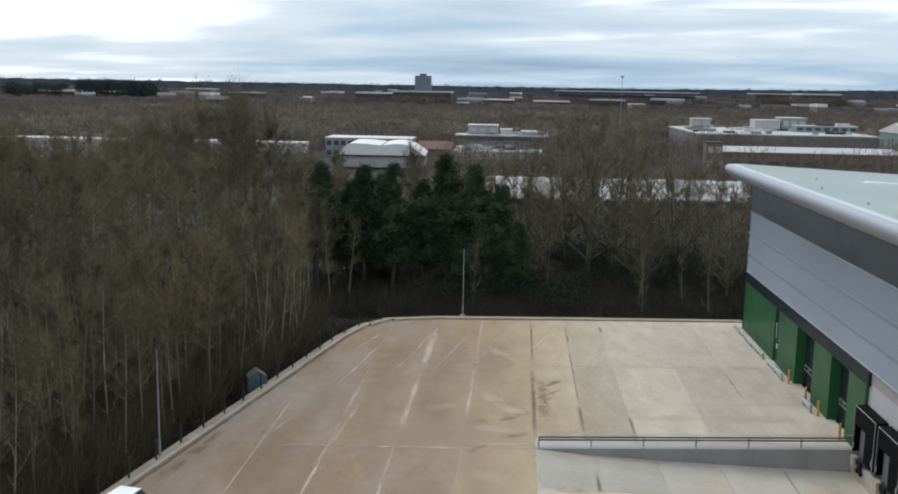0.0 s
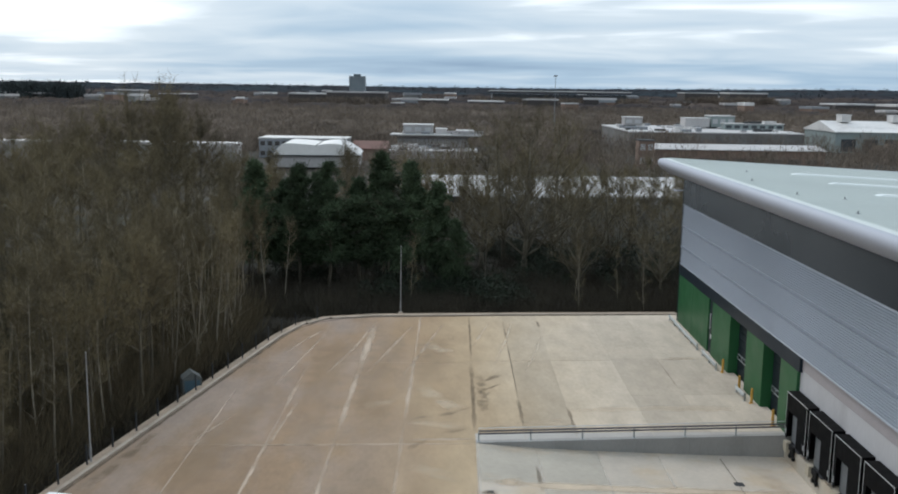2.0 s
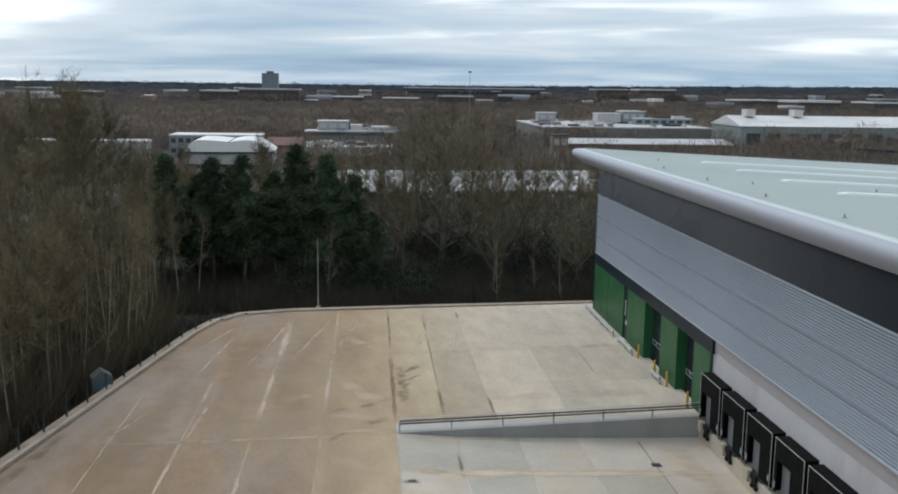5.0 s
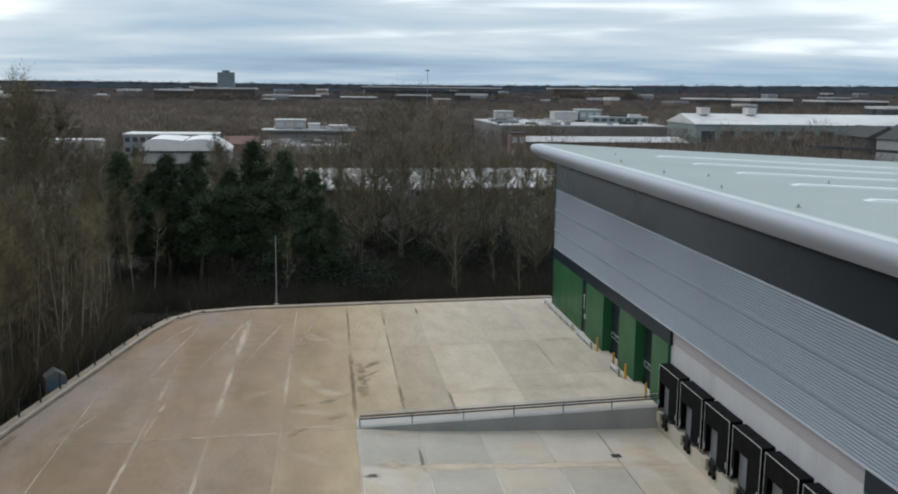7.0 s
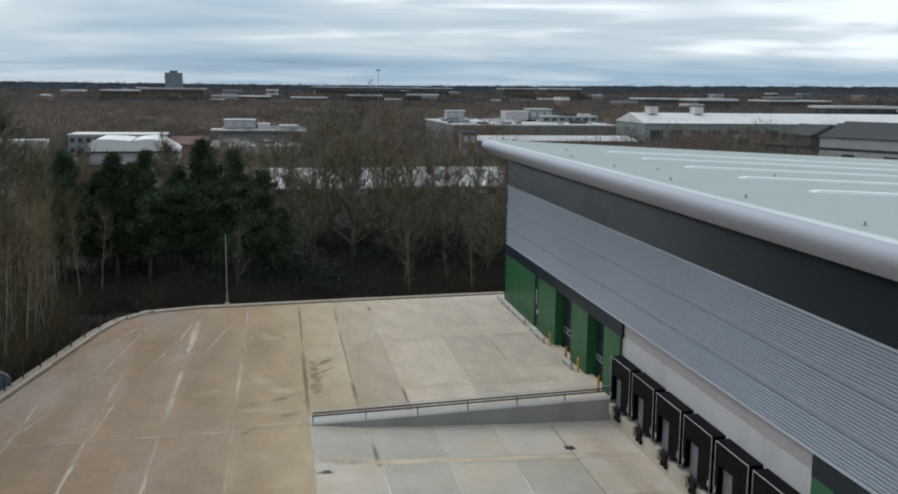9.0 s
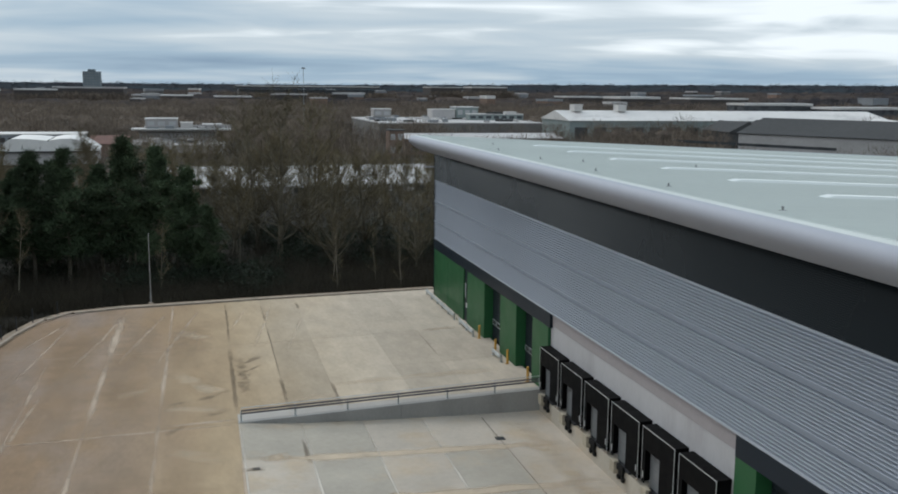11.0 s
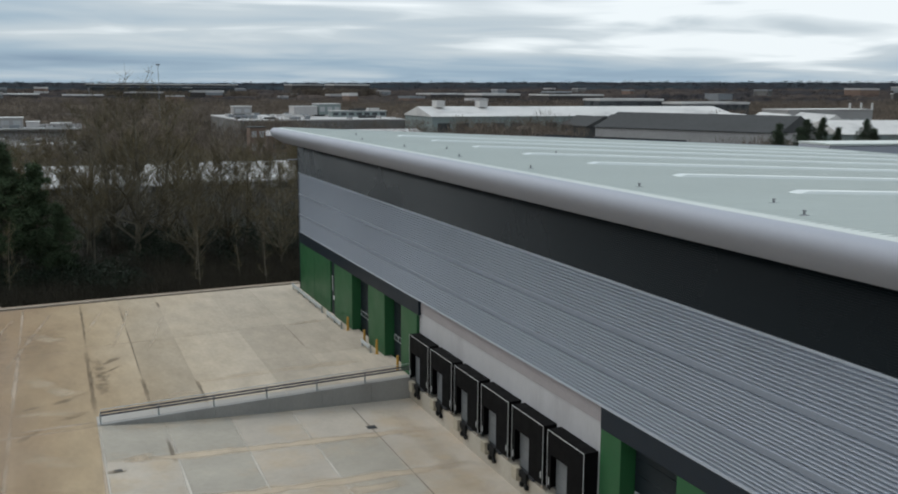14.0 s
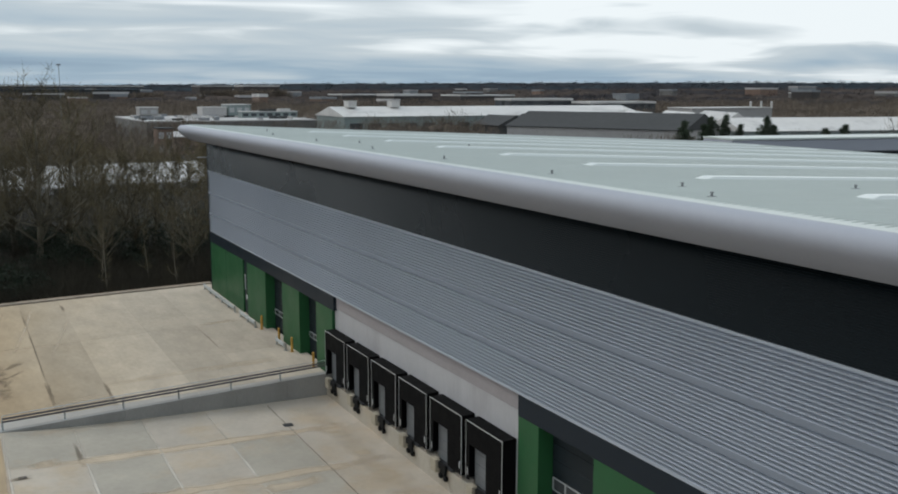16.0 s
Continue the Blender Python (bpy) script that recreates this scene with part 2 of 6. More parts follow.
M["twig"] = material("twigs", (0.116, 0.093, 0.051), 0.95, vary=0.25, scale=0.12, grain=3, bump=0, piece=0.32, island=0.22)
# paler than the near twigs: distance haze is mixed into the colour
M["twig_far"] = material("hazed_far_twigs", (0.136, 0.108, 0.084), 0.95, vary=0.35, scale=0.03, grain=0.4, bump=0, island=0.5)
M["needle"] = material("pine_needles", (0.050, 0.070, 0.038), 0.9, spec=0.12, vary=0.35, scale=0.35, grain=4, bump=0, piece=0.25, island=0.36)
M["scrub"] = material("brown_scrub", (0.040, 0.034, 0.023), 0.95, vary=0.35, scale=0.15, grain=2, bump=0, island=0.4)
M["far_wall"] = material("far_wall_sheet", (0.35, 0.337, 0.33), 0.6, vary=0.10, scale=0.1, grain=1, bump=0, piece=0.2)
M["far_white"] = material("far_white_roof", (0.49, 0.475, 0.46), 0.5, vary=0.10, scale=0.05, grain=0.6, bump=0, piece=0.08, stain=(0.31, 0.30, 0.295), stain_scale=0.08, stain_at=(0.5, 0.75))
M["far_grey"] = material("far_grey_roof", (0.066, 0.067, 0.068), 0.8, spec=0.08, vary=0.12, scale=0.05, grain=0.6, bump=0, piece=0.1)
M["far_brick"] = material("far_brick_wall", (0.17, 0.115, 0.09), 0.85, vary=0.15, scale=0.2, grain=2, bump=0)
M["far_dark"] = material("far_dark_glazing", (0.04, 0.045, 0.05), 0.3, vary=0.1, scale=0.2, grain=2, bump=0)
M["far_green"] = material("far_green_sheet", (0.20, 0.235, 0.23), 0.5, vary=0.08, scale=0.1, grain=1, bump=0)
# horizon woods: distance haze is put into this bluish base colour
M["ridge"] = material("hazed_woodland", (0.034, 0.043, 0.050), 0.98, vary=0.25, scale=0.01, grain=0.08, bump=0, spec=0.0, stretch=(1, 1, 4), stain=(0.036, 0.036, 0.040), stain_scale=0.004, stain_at=(0.40, 0.58))
M["works_wall"] = material("stained_works_wall", (0.135, 0.13, 0.125), 0.8, vary=0.25, scale=0.08, grain=0.8, bump=0, stain=(0.08, 0.075, 0.07), stain_scale=0.1)
M["membrane"] = material("white_membrane", (0.60, 0.585, 0.565), 0.5, vary=0.06, scale=0.05, grain=0.6, bump=0)
M["red_roof"] = material("dull_red_roof_tiles", (0.150, 0.085, 0.072), 0.85, vary=0.15, scale=0.2, grain=2, bump=0)
M["verge"] = material("gritty_verge", (0.265, 0.205, 0.152), 0.95, vary=0.2, scale=0.5, grain=7, bump=0.3, stain=(0.15, 0.125, 0.09), stain_scale=0.35)
M["clad_seam"] = material("grey_flashing", (0.205, 0.228, 0.268), 0.55, spec=0.12, vary=0.03, scale=0.2, grain=3, bump=0)
M["cabinet"] = material("cabinet_shell", (0.085, 0.09, 0.085), 0.6, vary=0.1, scale=2, grain=10)
M["cabinet_door"] = material("cabinet_door_paint", (0.05, 0.09, 0.115), 0.5, vary=0.1, scale=2, grain=10)
M["car_white"] = material("white_car_paint", (0.75, 0.75, 0.76), 0.25, vary=0.02, scale=2, grain=10, bump=0, spec=0.5)
M["tower_wall"] = material("grey_tower_panels", (0.135, 0.165, 0.180), 0.8, vary=0.1, scale=0.1, grain=1, bump=0)
M["far_tower"] = material("tower_concrete", (0.20, 0.212, 0.225), 0.8, vary=0.1, scale=0.1, grain=1, bump=0)
M["car_glass"] = material("car_glass", (0.03, 0.035, 0.05), 0.08, vary=0.02, scale=2, grain=10, bump=0, spec=0.6)
M["drain_iron"] = material("rusty_iron", (0.10, 0.088, 0.072), 0.8, vary=0.2, scale=2, grain=10)
M["concrete_pale"] = material("fresh_concrete", (0.385, 0.36, 0.33), 0.85, spec=0.1, vary=0.08, scale=0.4, grain=6, bump=0.1)
M["grey_band"] = material("mauve_grey_flashing", (0.285, 0.262, 0.268), 0.55, vary=0.06, scale=0.5, grain=4, bump=0, stain=(0.32, 0.30, 0.305), stain_scale=0.3)
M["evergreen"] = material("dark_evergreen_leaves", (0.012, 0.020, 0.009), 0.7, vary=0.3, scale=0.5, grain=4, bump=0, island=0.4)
M["tail_lamp"] = material("red_lamp_plastic", (0.35, 0.02, 0.02), 0.3, vary=0.02, scale=2, grain=10, bump=0)


def worn(name, color, cut=(0.45, 0.62), scale=1.2, strength=0.8, stretch=(1, 1, 1)):
    """A thin deposit on the concrete, broken up by wear."""
    m = material(name, color, 0.9, vary=0.12, scale=0.5, grain=5, bump=0.05)
    N, L = m.node_tree.nodes, m.node_tree.links
    geo = N.new("ShaderNodeNewGeometry")
    mp = N.new("ShaderNodeMapping")
    mp.inputs["Scale"].default_value = stretch
    L.new(geo.outputs["Position"], mp.inputs["Vector"])
    t = N.new("ShaderNodeTexNoise")
    t.inputs["Scale"].default_value, t.inputs["Detail"].default_value = scale, 5
    L.new(mp.outputs[0], t.inputs["Vector"])
    r = N.new("ShaderNodeMapRange")
    r.interpolation_type = "SMOOTHSTEP"
    r.inputs["From Min"].default_value, r.inputs["From Max"].default_value = cut
    r.inputs["To Max"].default_value = strength
    L.new(t.outputs[0], r.inputs["Value"])
    at = N.new("ShaderNodeAttribute")
    at.attribute_name = "fade"
    mu = N.new("ShaderNodeMath")
    mu.operation = "MULTIPLY"
    L.new(r.outputs[0], mu.inputs[0]); L.new(at.outputs["Fac"], mu.inputs[1])
    L.new(mu.outputs[0], N["Principled BSDF"].inputs["Alpha"])
    return m


M["dust_line"] = worn("pale_dust", (0.54, 0.435, 0.335), (0.24, 0.56), 0.6, 0.66, (1, 0.3, 1))
M["tyre_dust"] = worn("tyre_dust", (0.49, 0.39, 0.295), (0.28, 0.60), 0.5, 0.58)
M["dirt_line"] = worn("dark_silt", (0.150, 0.112, 0.076), (0.24, 0.58), 0.7, 0.50, (1, 0.4, 1))
M["kerb_dirt"] = worn("kerb_silt", (0.12, 0.09, 0.065), (0.22, 0.5), 0.5, 0.65)
M["dirt_stain"] = worn("brown_silt_stain", (0.22, 0.165, 0.11), (0.34, 0.64), 0.7, 0.55)
M["tan_band"] = worn("sandy_wash", (0.62, 0.505, 0.375), (0.10, 0.50), 0.35, 0.75, (0.5, 1.5, 1))
M["joint_pale"] = worn("pale_joint_dust", (0.63, 0.575, 0.50), (0.15, 0.45), 0.5, 0.78)
M["canopy"] = material("leafless_canopy", (0.090, 0.072, 0.057), 0.98, spec=0.05, vary=0.45, scale=0.03, grain=0.6, bump=0, stain=(0.048, 0.040, 0.034), stain_scale=0.012, stain_at=(0.48, 0.6))
# town woods, greyed in the base colour to stand for distance haze
M["canopy_far"] = material("hazed_leafless_canopy", (0.068, 0.056, 0.050), 0.98, spec=0.0, vary=0.35, scale=0.012, grain=0.2, bump=0, stain=(0.036, 0.034, 0.036), stain_scale=0.006, stain_at=(0.45, 0.6))
# darker far wall colour with the shade of upright faces put in
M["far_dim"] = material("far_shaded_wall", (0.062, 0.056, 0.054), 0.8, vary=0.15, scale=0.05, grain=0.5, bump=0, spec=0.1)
M["far_window"] = material("far_window_grey", (0.36, 0.36, 0.36), 0.4, vary=0.1, scale=0.2, grain=2, bump=0)
M["concrete_half"] = material("upper_yard_concrete_worn", (0.3, 0.25, 0.2), 0.88, vary=0.11, scale=0.7, grain=3.5, bump=0.08, spec=0.10, piece=0.075, stretch=(1, 0.4, 1), film=(0.255, 0.205, 0.172), ramp=((-50, (0.197, 0.140, 0.094)), (-34, (0.212, 0.147, 0.096)), (-26, (0.255, 0.181, 0.115)), (-21, (0.324, 0.245, 0.159)), (-16, (0.383, 0.311, 0.225)), (-9, (0.419, 0.356, 0.281)), (2, (0.446, 0.389, 0.321))))
M["tyre_pale"] = worn("pale_tyre_dust", (0.60, 0.51, 0.39), (0.30, 0.62), 0.5, 0.45)
M["conifer"] = material("dark_conifer", (0.042, 0.058, 0.034), 0.85, vary=0.3, scale=0.3, grain=2, bump=0, island=0.4)
M["tan_wash"] = worn("tan_wash", (0.60, 0.49, 0.355), (0.30, 0.68), 0.4, 0.5, (0.5, 1.5, 1))
M["bark_birch"] = material("birch_bark", (0.185, 0.160, 0.122), 0.9, vary=0.35, scale=1.2, grain=8, bump=0.3, piece=0.45, stretch=(1, 1, 0.4))
# evergreens on the ridge, blue-grey haze painted into their colour
M["ridge_trees"] = material("hazed_evergreens", (0.046, 0.056, 0.056), 0.95, vary=0.3, scale=0.05, grain=0.3, bump=0, island=0.3)
M["brush"] = material("pale_brushwood", (0.084, 0.066, 0.038), 0.95, vary=0.3, scale=0.2, grain=2, bump=0, island=0.45)
M["nib"] = material("yellowed_concrete", (0.34, 0.30, 0.23), 0.85, vary=0.15, scale=1.5, grain=10, bump=0.1)
M["brown_wash"] = worn("brown_wash", (0.31, 0.222, 0.140), (0.25, 0.75), 0.16, 0.4, (1, 0.5, 1))

# ---- building helpers ----
def box(bm, x0, x1, y0, y1, z0, z1, bevel=0.0):
    r = bmesh.ops.create_cube(bm, size=1.0, matrix=Matrix.Translation(((x0 + x1) / 2, (y0 + y1) / 2, (z0 + z1) / 2)) @ Matrix.Diagonal((abs(x1 - x0), abs(y1 - y0), abs(z1 - z0), 1)))
    if bevel:
        edges = {e for v in r["verts"] for e in v.link_edges}
        bmesh.ops.bevel(bm, geom=list(edges), offset=bevel, segments=1, affect="EDGES")
    return bm


def tube(bm, p0, p1, r0, r1=None, n=8, cap=True):
    r1 = r0 if r1 is None else r1
    p0, p1 = Vector(p0), Vector(p1)
    q = (p1 - p0).to_track_quat("Z", "Y").to_matrix()
    ring = []
    for p, r in ((p0, r0), (p1, r1)):
        ring.append([bm.verts.new(p + q @ Vector((r * math.cos(2 * math.pi * i / n), r * math.sin(2 * math.pi * i / n), 0))) for i in range(n)])
    for i in range(n):
        bm.faces.new((ring[0][i], ring[0][(i + 1) % n], ring[1][(i + 1) % n], ring[1][i]))
    if cap:
        bm.faces.new(ring[1]); bm.faces.new(ring[0][::-1])
    return bm


def extrude_y(bm, profile, y0, y1, closed=True):
    """A profile of (x, z) points, drawn along y."""
    a = [bm.verts.new((x, y0, z)) for x, z in profile]
    c = [bm.verts.new((x, y1, z)) for x, z in profile]
    n = len(profile)
    for i in range(n if closed else n - 1):
        j = (i + 1) % n
        bm.faces.new((a[i], a[j], c[j], c[i]))
    if closed:
        bm.faces.new(a[::-1]); bm.faces.new(c)
    return bm


def extrude_z(bm, outline, z0, z1):
    a = [bm.verts.new((x, y, z0)) for x, y in outline]
    c = [bm.verts.new((x, y, z1)) for x, y in outline]
    n = len(outline)
    for i in range(n):
        j = (i + 1) % n
        bm.faces.new((a[i], a[j], c[j], c[i]))
    bm.faces.new(a[::-1]); bm.faces.new(c)
    bmesh.ops.recalc_face_normals(bm, faces=bm.faces[:])
    return bm


def to_mesh(name, bm, mat, smooth=False):
    bmesh.ops.recalc_face_normals(bm, faces=bm.faces[:])
    me = bpy.data.meshes.new(name)
    bm.to_mesh(me)
    bm.free()
    me.materials.append(mat)
    if smooth:
        me.shade_smooth()
    return me


def data_mesh(name, verts, faces, mat):
    me = bpy.data.meshes.new(name)
    me.from_pydata([tuple(v) for v in verts], [], [tuple(f) for f in faces])
    me.materials.append(mat)
    return me


def hang(ob, parent):
    ob.parent = parent
    ob.matrix_parent_inverse = parent.matrix_basis.inverted() if parent.parent is None else Matrix()
    return ob


def part(name, bm, mat, parent, label="", smooth=False):
    ob = hang(new(name, to_mesh(name, bm, mat, smooth)), parent)
    return tagged(ob, label) if label else ob


def piece(name, mesh, loc, parent):
    ob = new(name, mesh)
    ob.location = loc
    return hang(ob, parent)


def thing(name, label, category, at=(0, 0, 0), group="", kind=""):
    ob = new(name)
    ob.location = at
    ob.empty_display_size = 0.3
    bpy.context.view_layer.update()
    return tagged(ob, label, category, group, kind)


def solid(name, bm, mat, label, category, group="", kind="", smooth=False):
    return tagged(new(name, to_mesh(name, bm, mat, smooth)), label, category, group, kind)


def B():
    return bmesh.new()

# ---- setting: ground to the horizon ----
SKEW = 0.065                       # the yard's cross lines turn a little off the wall's square


def land_height(r, x=0.0):
    """Level near by, rising to low ridges far off, a little higher to the east."""
    return -1.5 if r < 450 else -1.5 + 24.0 * (min(1.0, (r - 450) / 3300.0)) ** 1.15 + 15.0 * min(1.0, max(0.0, (x - 300) / 1700))


radii = [0, 30, 60, 100, 150, 220, 300, 400, 520, 700, 950, 1300, 1700, 2200, 2800, 3400, 4000, 4600]
gv, gf, NA = [(0, 0, -1.5)], [], 72
for r in radii[1:]:
    for i in range(NA):
        a = 2 * math.pi * i / NA
        lift = 0.0 if r < 500 else 3.0 * noise.noise((r * math.cos(a) * 0.0016, r * math.sin(a) * 0.0016, 3.0))
        gv.append((r * math.cos(a), r * math.sin(a), land_height(r, r * math.cos(a)) + lift))
for i in range(NA):
    gf.append((0, 1 + i, 1 + (i + 1) % NA))
for k in range(len(radii) - 2):
    for i in range(NA):
        j = (i + 1) % NA
        gf.append((1 + k * NA + i, 1 + (k + 1) * NA + i, 1 + (k + 1) * NA + j, 1 + k * NA + j))
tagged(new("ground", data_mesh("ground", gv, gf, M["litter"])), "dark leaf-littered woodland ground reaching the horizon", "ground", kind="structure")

# ---- setting: concrete yard ----
KERB = [(-60.04, -40.0), (-44.2, 49.0), (-38.0, 83.7), (-36.7, 88.1), (-34.8, 90.7), (-30.4, 92.1), (-16.6, 93.55), (0.6, 95.0)]
YARD = KERB + [(0.6, -40.0)]


def clip_poly(poly, outline):
    """The part of poly inside a convex outline given clockwise."""
    out = poly
    for i in range(len(outline)):
        (ax, ay), (bx, by) = outline[i], outline[(i + 1) % len(outline)]
        def inside(p):
            return (bx - ax) * (p[1] - ay) - (by - ay) * (p[0] - ax) <= 1e-9
        res = []
        for k in range(len(out)):
            p, q = out[k], out[(k + 1) % len(out)]
            if inside(p):
                res.append(p)
            if inside(p) != inside(q):
                d = (bx - ax) * (q[1] - p[1]) - (by - ay) * (q[0] - p[0])
                s = ((bx - ax) * (ay - p[1]) - (by - ay) * (ax - p[0])) / d
                res.append((p[0] + s * (q[0] - p[0]), p[1] + s * (q[1] - p[1])))
        out = res
        if len(out) < 3:
            return []
    return out


def area(poly):
    return abs(sum(p[0] * q[1] - q[0] * p[1] for p, q in zip(poly, poly[1:] + poly[:1]))) / 2


RAMP_X, RAMP_Y = -20.8, 57.9
def skew_y(y, x):
    return y + SKEW * (x - RAMP_X)


FALLS = ((RAMP_X, 0.0), (-16.85, -0.37), (-12.9, -0.61), (-8.95, -0.80), (-5.0, -0.97), (0.6, -1.18))


def dip(x):
    """The sunken dock yard: level at its outer joint, falling bay by bay towards the docks."""
    for (x0, z0), (x1, z1) in zip(FALLS, FALLS[1:]):
        if x <= x1:
            return z0 + (z1 - z0) * max(0.0, (x - x0) / (x1 - x0))
    return FALLS[-1][1]


# the upper yard's bed is one L-shaped sheet round the sunken part
bm = B()
bed = KERB + [(0.6, skew_y(RAMP_Y + 0.2, 0.6)), (RAMP_X, RAMP_Y + 0.2), (RAMP_X, -40.0)]
extrude_z(bm, bed, -0.8, -0.009)
yard = solid("yard", bm, M["joint"], "broad concrete service yard cast in bays, sandy dust on one side", "yard", kind="structure")
bm = B()
prof = [(x, z - 0.009) for x, z in FALLS] + [(0.6, -1.48), (RAMP_X, -1.48)]
extrude_y(bm, prof, -40.0, 60.2)
dock_yard = solid("dock_yard", bm, M["joint"], "sunken concrete dock apron falling towards the loading bays", "yard", kind="structure")


def slab(parent, corners, mat, zf, gap=0.018):
    poly = clip_poly(corners, YARD)
    if len(poly) < 3 or area(poly) < 0.4:
        return
    cx, cy = sum(p[0] for p in poly) / len(poly), sum(p[1] for p in poly) / len(poly)
    shr = []
    for x, y in poly:
        d = math.hypot(x - cx, y - cy)
        shr.append((x - (x - cx) / d * gap, y - (y - cy) / d * gap))
    bm = B()
    a = [bm.verts.new((x, y, zf(x) - 0.02)) for x, y in shr]
    c = [bm.verts.new((x, y, zf(x))) for x, y in shr]
    n = len(a)
    for i in range(n):
        bm.faces.new((a[i], a[(i + 1) % n], c[(i + 1) % n], c[i]))
    bm.faces.new(c)
    ob = new("slab", to_mesh("slab", bm, mat))
    hang(ob, parent)


def flat(x):
    return 0.0


left_x = [-62.0, -51.5, -47.2, -42.9, -38.6, -34.2, -29.9, -25.6, RAMP_X]
for a, c in zip(left_x, left_x[1:]):
    for y0, y1 in ((-42, -20), (-20, 0), (0, 20), (20, 38.5), (38.5, RAMP_Y), (RAMP_Y, 76.4), (76.4, 96)):
        slab(yard, [(a, skew_y(y0, a)), (a, skew_y(y1, a)), (c, skew_y(y1, c)), (c, skew_y(y0, c))], M["concrete_dusty"], flat)
right_x = [RAMP_X, -17.5, -14.1, -8.9, -4.95, 0.6]
for k, (a, c) in enumerate(zip(right_x, right_x[1:])):
    ys = (RAMP_Y + 1.75, 76.9, 97) if k < 3 else (RAMP_Y + 1.75, 67.5, 77.4, 97)
    for y0, y1 in zip(ys, ys[1:]):
        slab(yard, [(a, skew_y(y0, a)), (a, skew_y(y1, a)), (c, skew_y(y1, c)), (c, skew_y(y0, c))], M["concrete_half"] if k in (1, 3) else M["concrete_dusty"], flat)
for a, c in zip(right_x, right_x[1:]):
    slab(yard, [(a, skew_y(RAMP_Y + 0.5, a)), (a, skew_y(RAMP_Y + 1.72, a)), (c, skew_y(RAMP_Y + 1.72, c)), (c, skew_y(RAMP_Y + 0.5, c))], M["concrete_pale"], flat)
low_x = [RAMP_X, -16.85, -12.9, -8.95, -5.0, 0.6]
low_y = (-42, -28, -14, 0, 8, 14.6, 20.8, 27, 33.2, 39.4, 45.6, 51.8, RAMP_Y)
GREY_BAYS = {(0, 11), (1, 10), (3, 10), (3, 9), (1, 11), (0, 9), (2, 8), (1, 7), (3, 7), (0, 6), (2, 5)}     # pours that dried greyer
for i, (a, c) in enumerate(zip(low_x, low_x[1:])):
    for j, (y0, y1) in enumerate(zip(low_y, low_y[1:])):
        slab(dock_yard, [(a, skew_y(y0, a)), (a, skew_y(y1, a)), (c, skew_y(y1, c)), (c, skew_y(y0, c))], M["concrete_grey"] if (i, j) in GREY_BAYS else M["concrete"], dip)

# kerb units round the yard, with a paved verge behind them
def along(poly, step):
    """Points and directions every step metres along a line."""
    out, left = [], 0.0
    for (ax, ay), (bx, by) in zip(poly, poly[1:]):
        d = math.hypot(bx - ax, by - ay)
        s = left
        while s < d:
            out.append((ax + (bx - ax) * s / d, ay + (by - ay) * s / d, math.atan2(by - ay, bx - ax)))
            s += step
        left = s - d
    return out


bm = B()
n = len(KERB)
off = []
for i, (x, y) in enumerate(KERB):
    p, q = KERB[max(0, i - 1)], KERB[min(n - 1, i + 1)]
    d = math.hypot(q[0] - p[0], q[1] - p[1])
    nx, ny = -(q[1] - p[1]) / d, (q[0] - p[0]) / d
    off.append((x, y, nx, ny))
def ribbon(bm, rows):
    vs = [[bm.verts.new(p) for p in r] for r in rows]
    for r0, r1 in zip(vs, vs[1:]):
        for i in range(len(r0) - 1):
            bm.faces.new((r0[i], r0[i + 1], r1[i + 1], r1[i]))
ribbon(bm, [[(x + nx * 0.30, y + ny * 0.30, 0.10), (x + nx * 0.85, y + ny * 0.85, 0.12), (x + nx * 0.95, y + ny * 0.95, 0.0), (x + nx * 2.6, y + ny * 2.6, -1.55)] for x, y, nx, ny in off])
solid("verge", bm, M["verge"], "narrow gritty verge behind the yard kerb", "verge", kind="structure")
kerb = thing("kerb", "pale precast concrete kerb edging the yard", "kerb", kind="structure")
bm = B()
box(bm, -0.0, 0.985, 0.02, 0.30, -0.1, 0.13, 0.015)
kerb_mesh = to_mesh("kerb_unit", bm, M["kerb"])
for x, y, a in along(KERB, 1.0):
    ob = new("kerb_unit", kerb_mesh)
    ob.matrix_basis = Matrix.Translation((x, y, 0)) @ Matrix.Rotation(a, 4, "Z")
    hang(ob, kerb)

# retaining wall beside the sunken apron, with its upstand
bm = B()
WALL_END = 0.3
for i in range(6):
    x0, x1 = RAMP_X + i * 3.5, min(WALL_END, RAMP_X + (i + 1) * 3.5)
    def top(x):
        return 0.03 + 0.35 * (x - RAMP_X) / 20.8
    v = []
    for x in (x0 + 0.005, x1 - 0.005):
        y = skew_y(RAMP_Y, x)
        v.append([bm.verts.new(p) for p in ((x, y, -1.45), (x, y, top(x) - 0.03), (x, y + 0.03, top(x)), (x, y + 0.42, top(x)), (x, y + 0.45, top(x) - 0.03), (x, y + 0.45, -1.45))])
    for k in range(6):
        bm.faces.new((v[0][k], v[0][(k + 1) % 6], v[1][(k + 1) % 6], v[1][k]))
    bm.faces.new(v[0][::-1]); bm.faces.new(v[1])
solid("retaining_wall", bm, M["wallconc"], "grey cast concrete retaining wall stepping down beside the apron", "wall", kind="structure")

# ---- the warehouse ----
Y0, Y1, DEPTH = -42.0, 92.5, 66.0
EAVE = 14.45
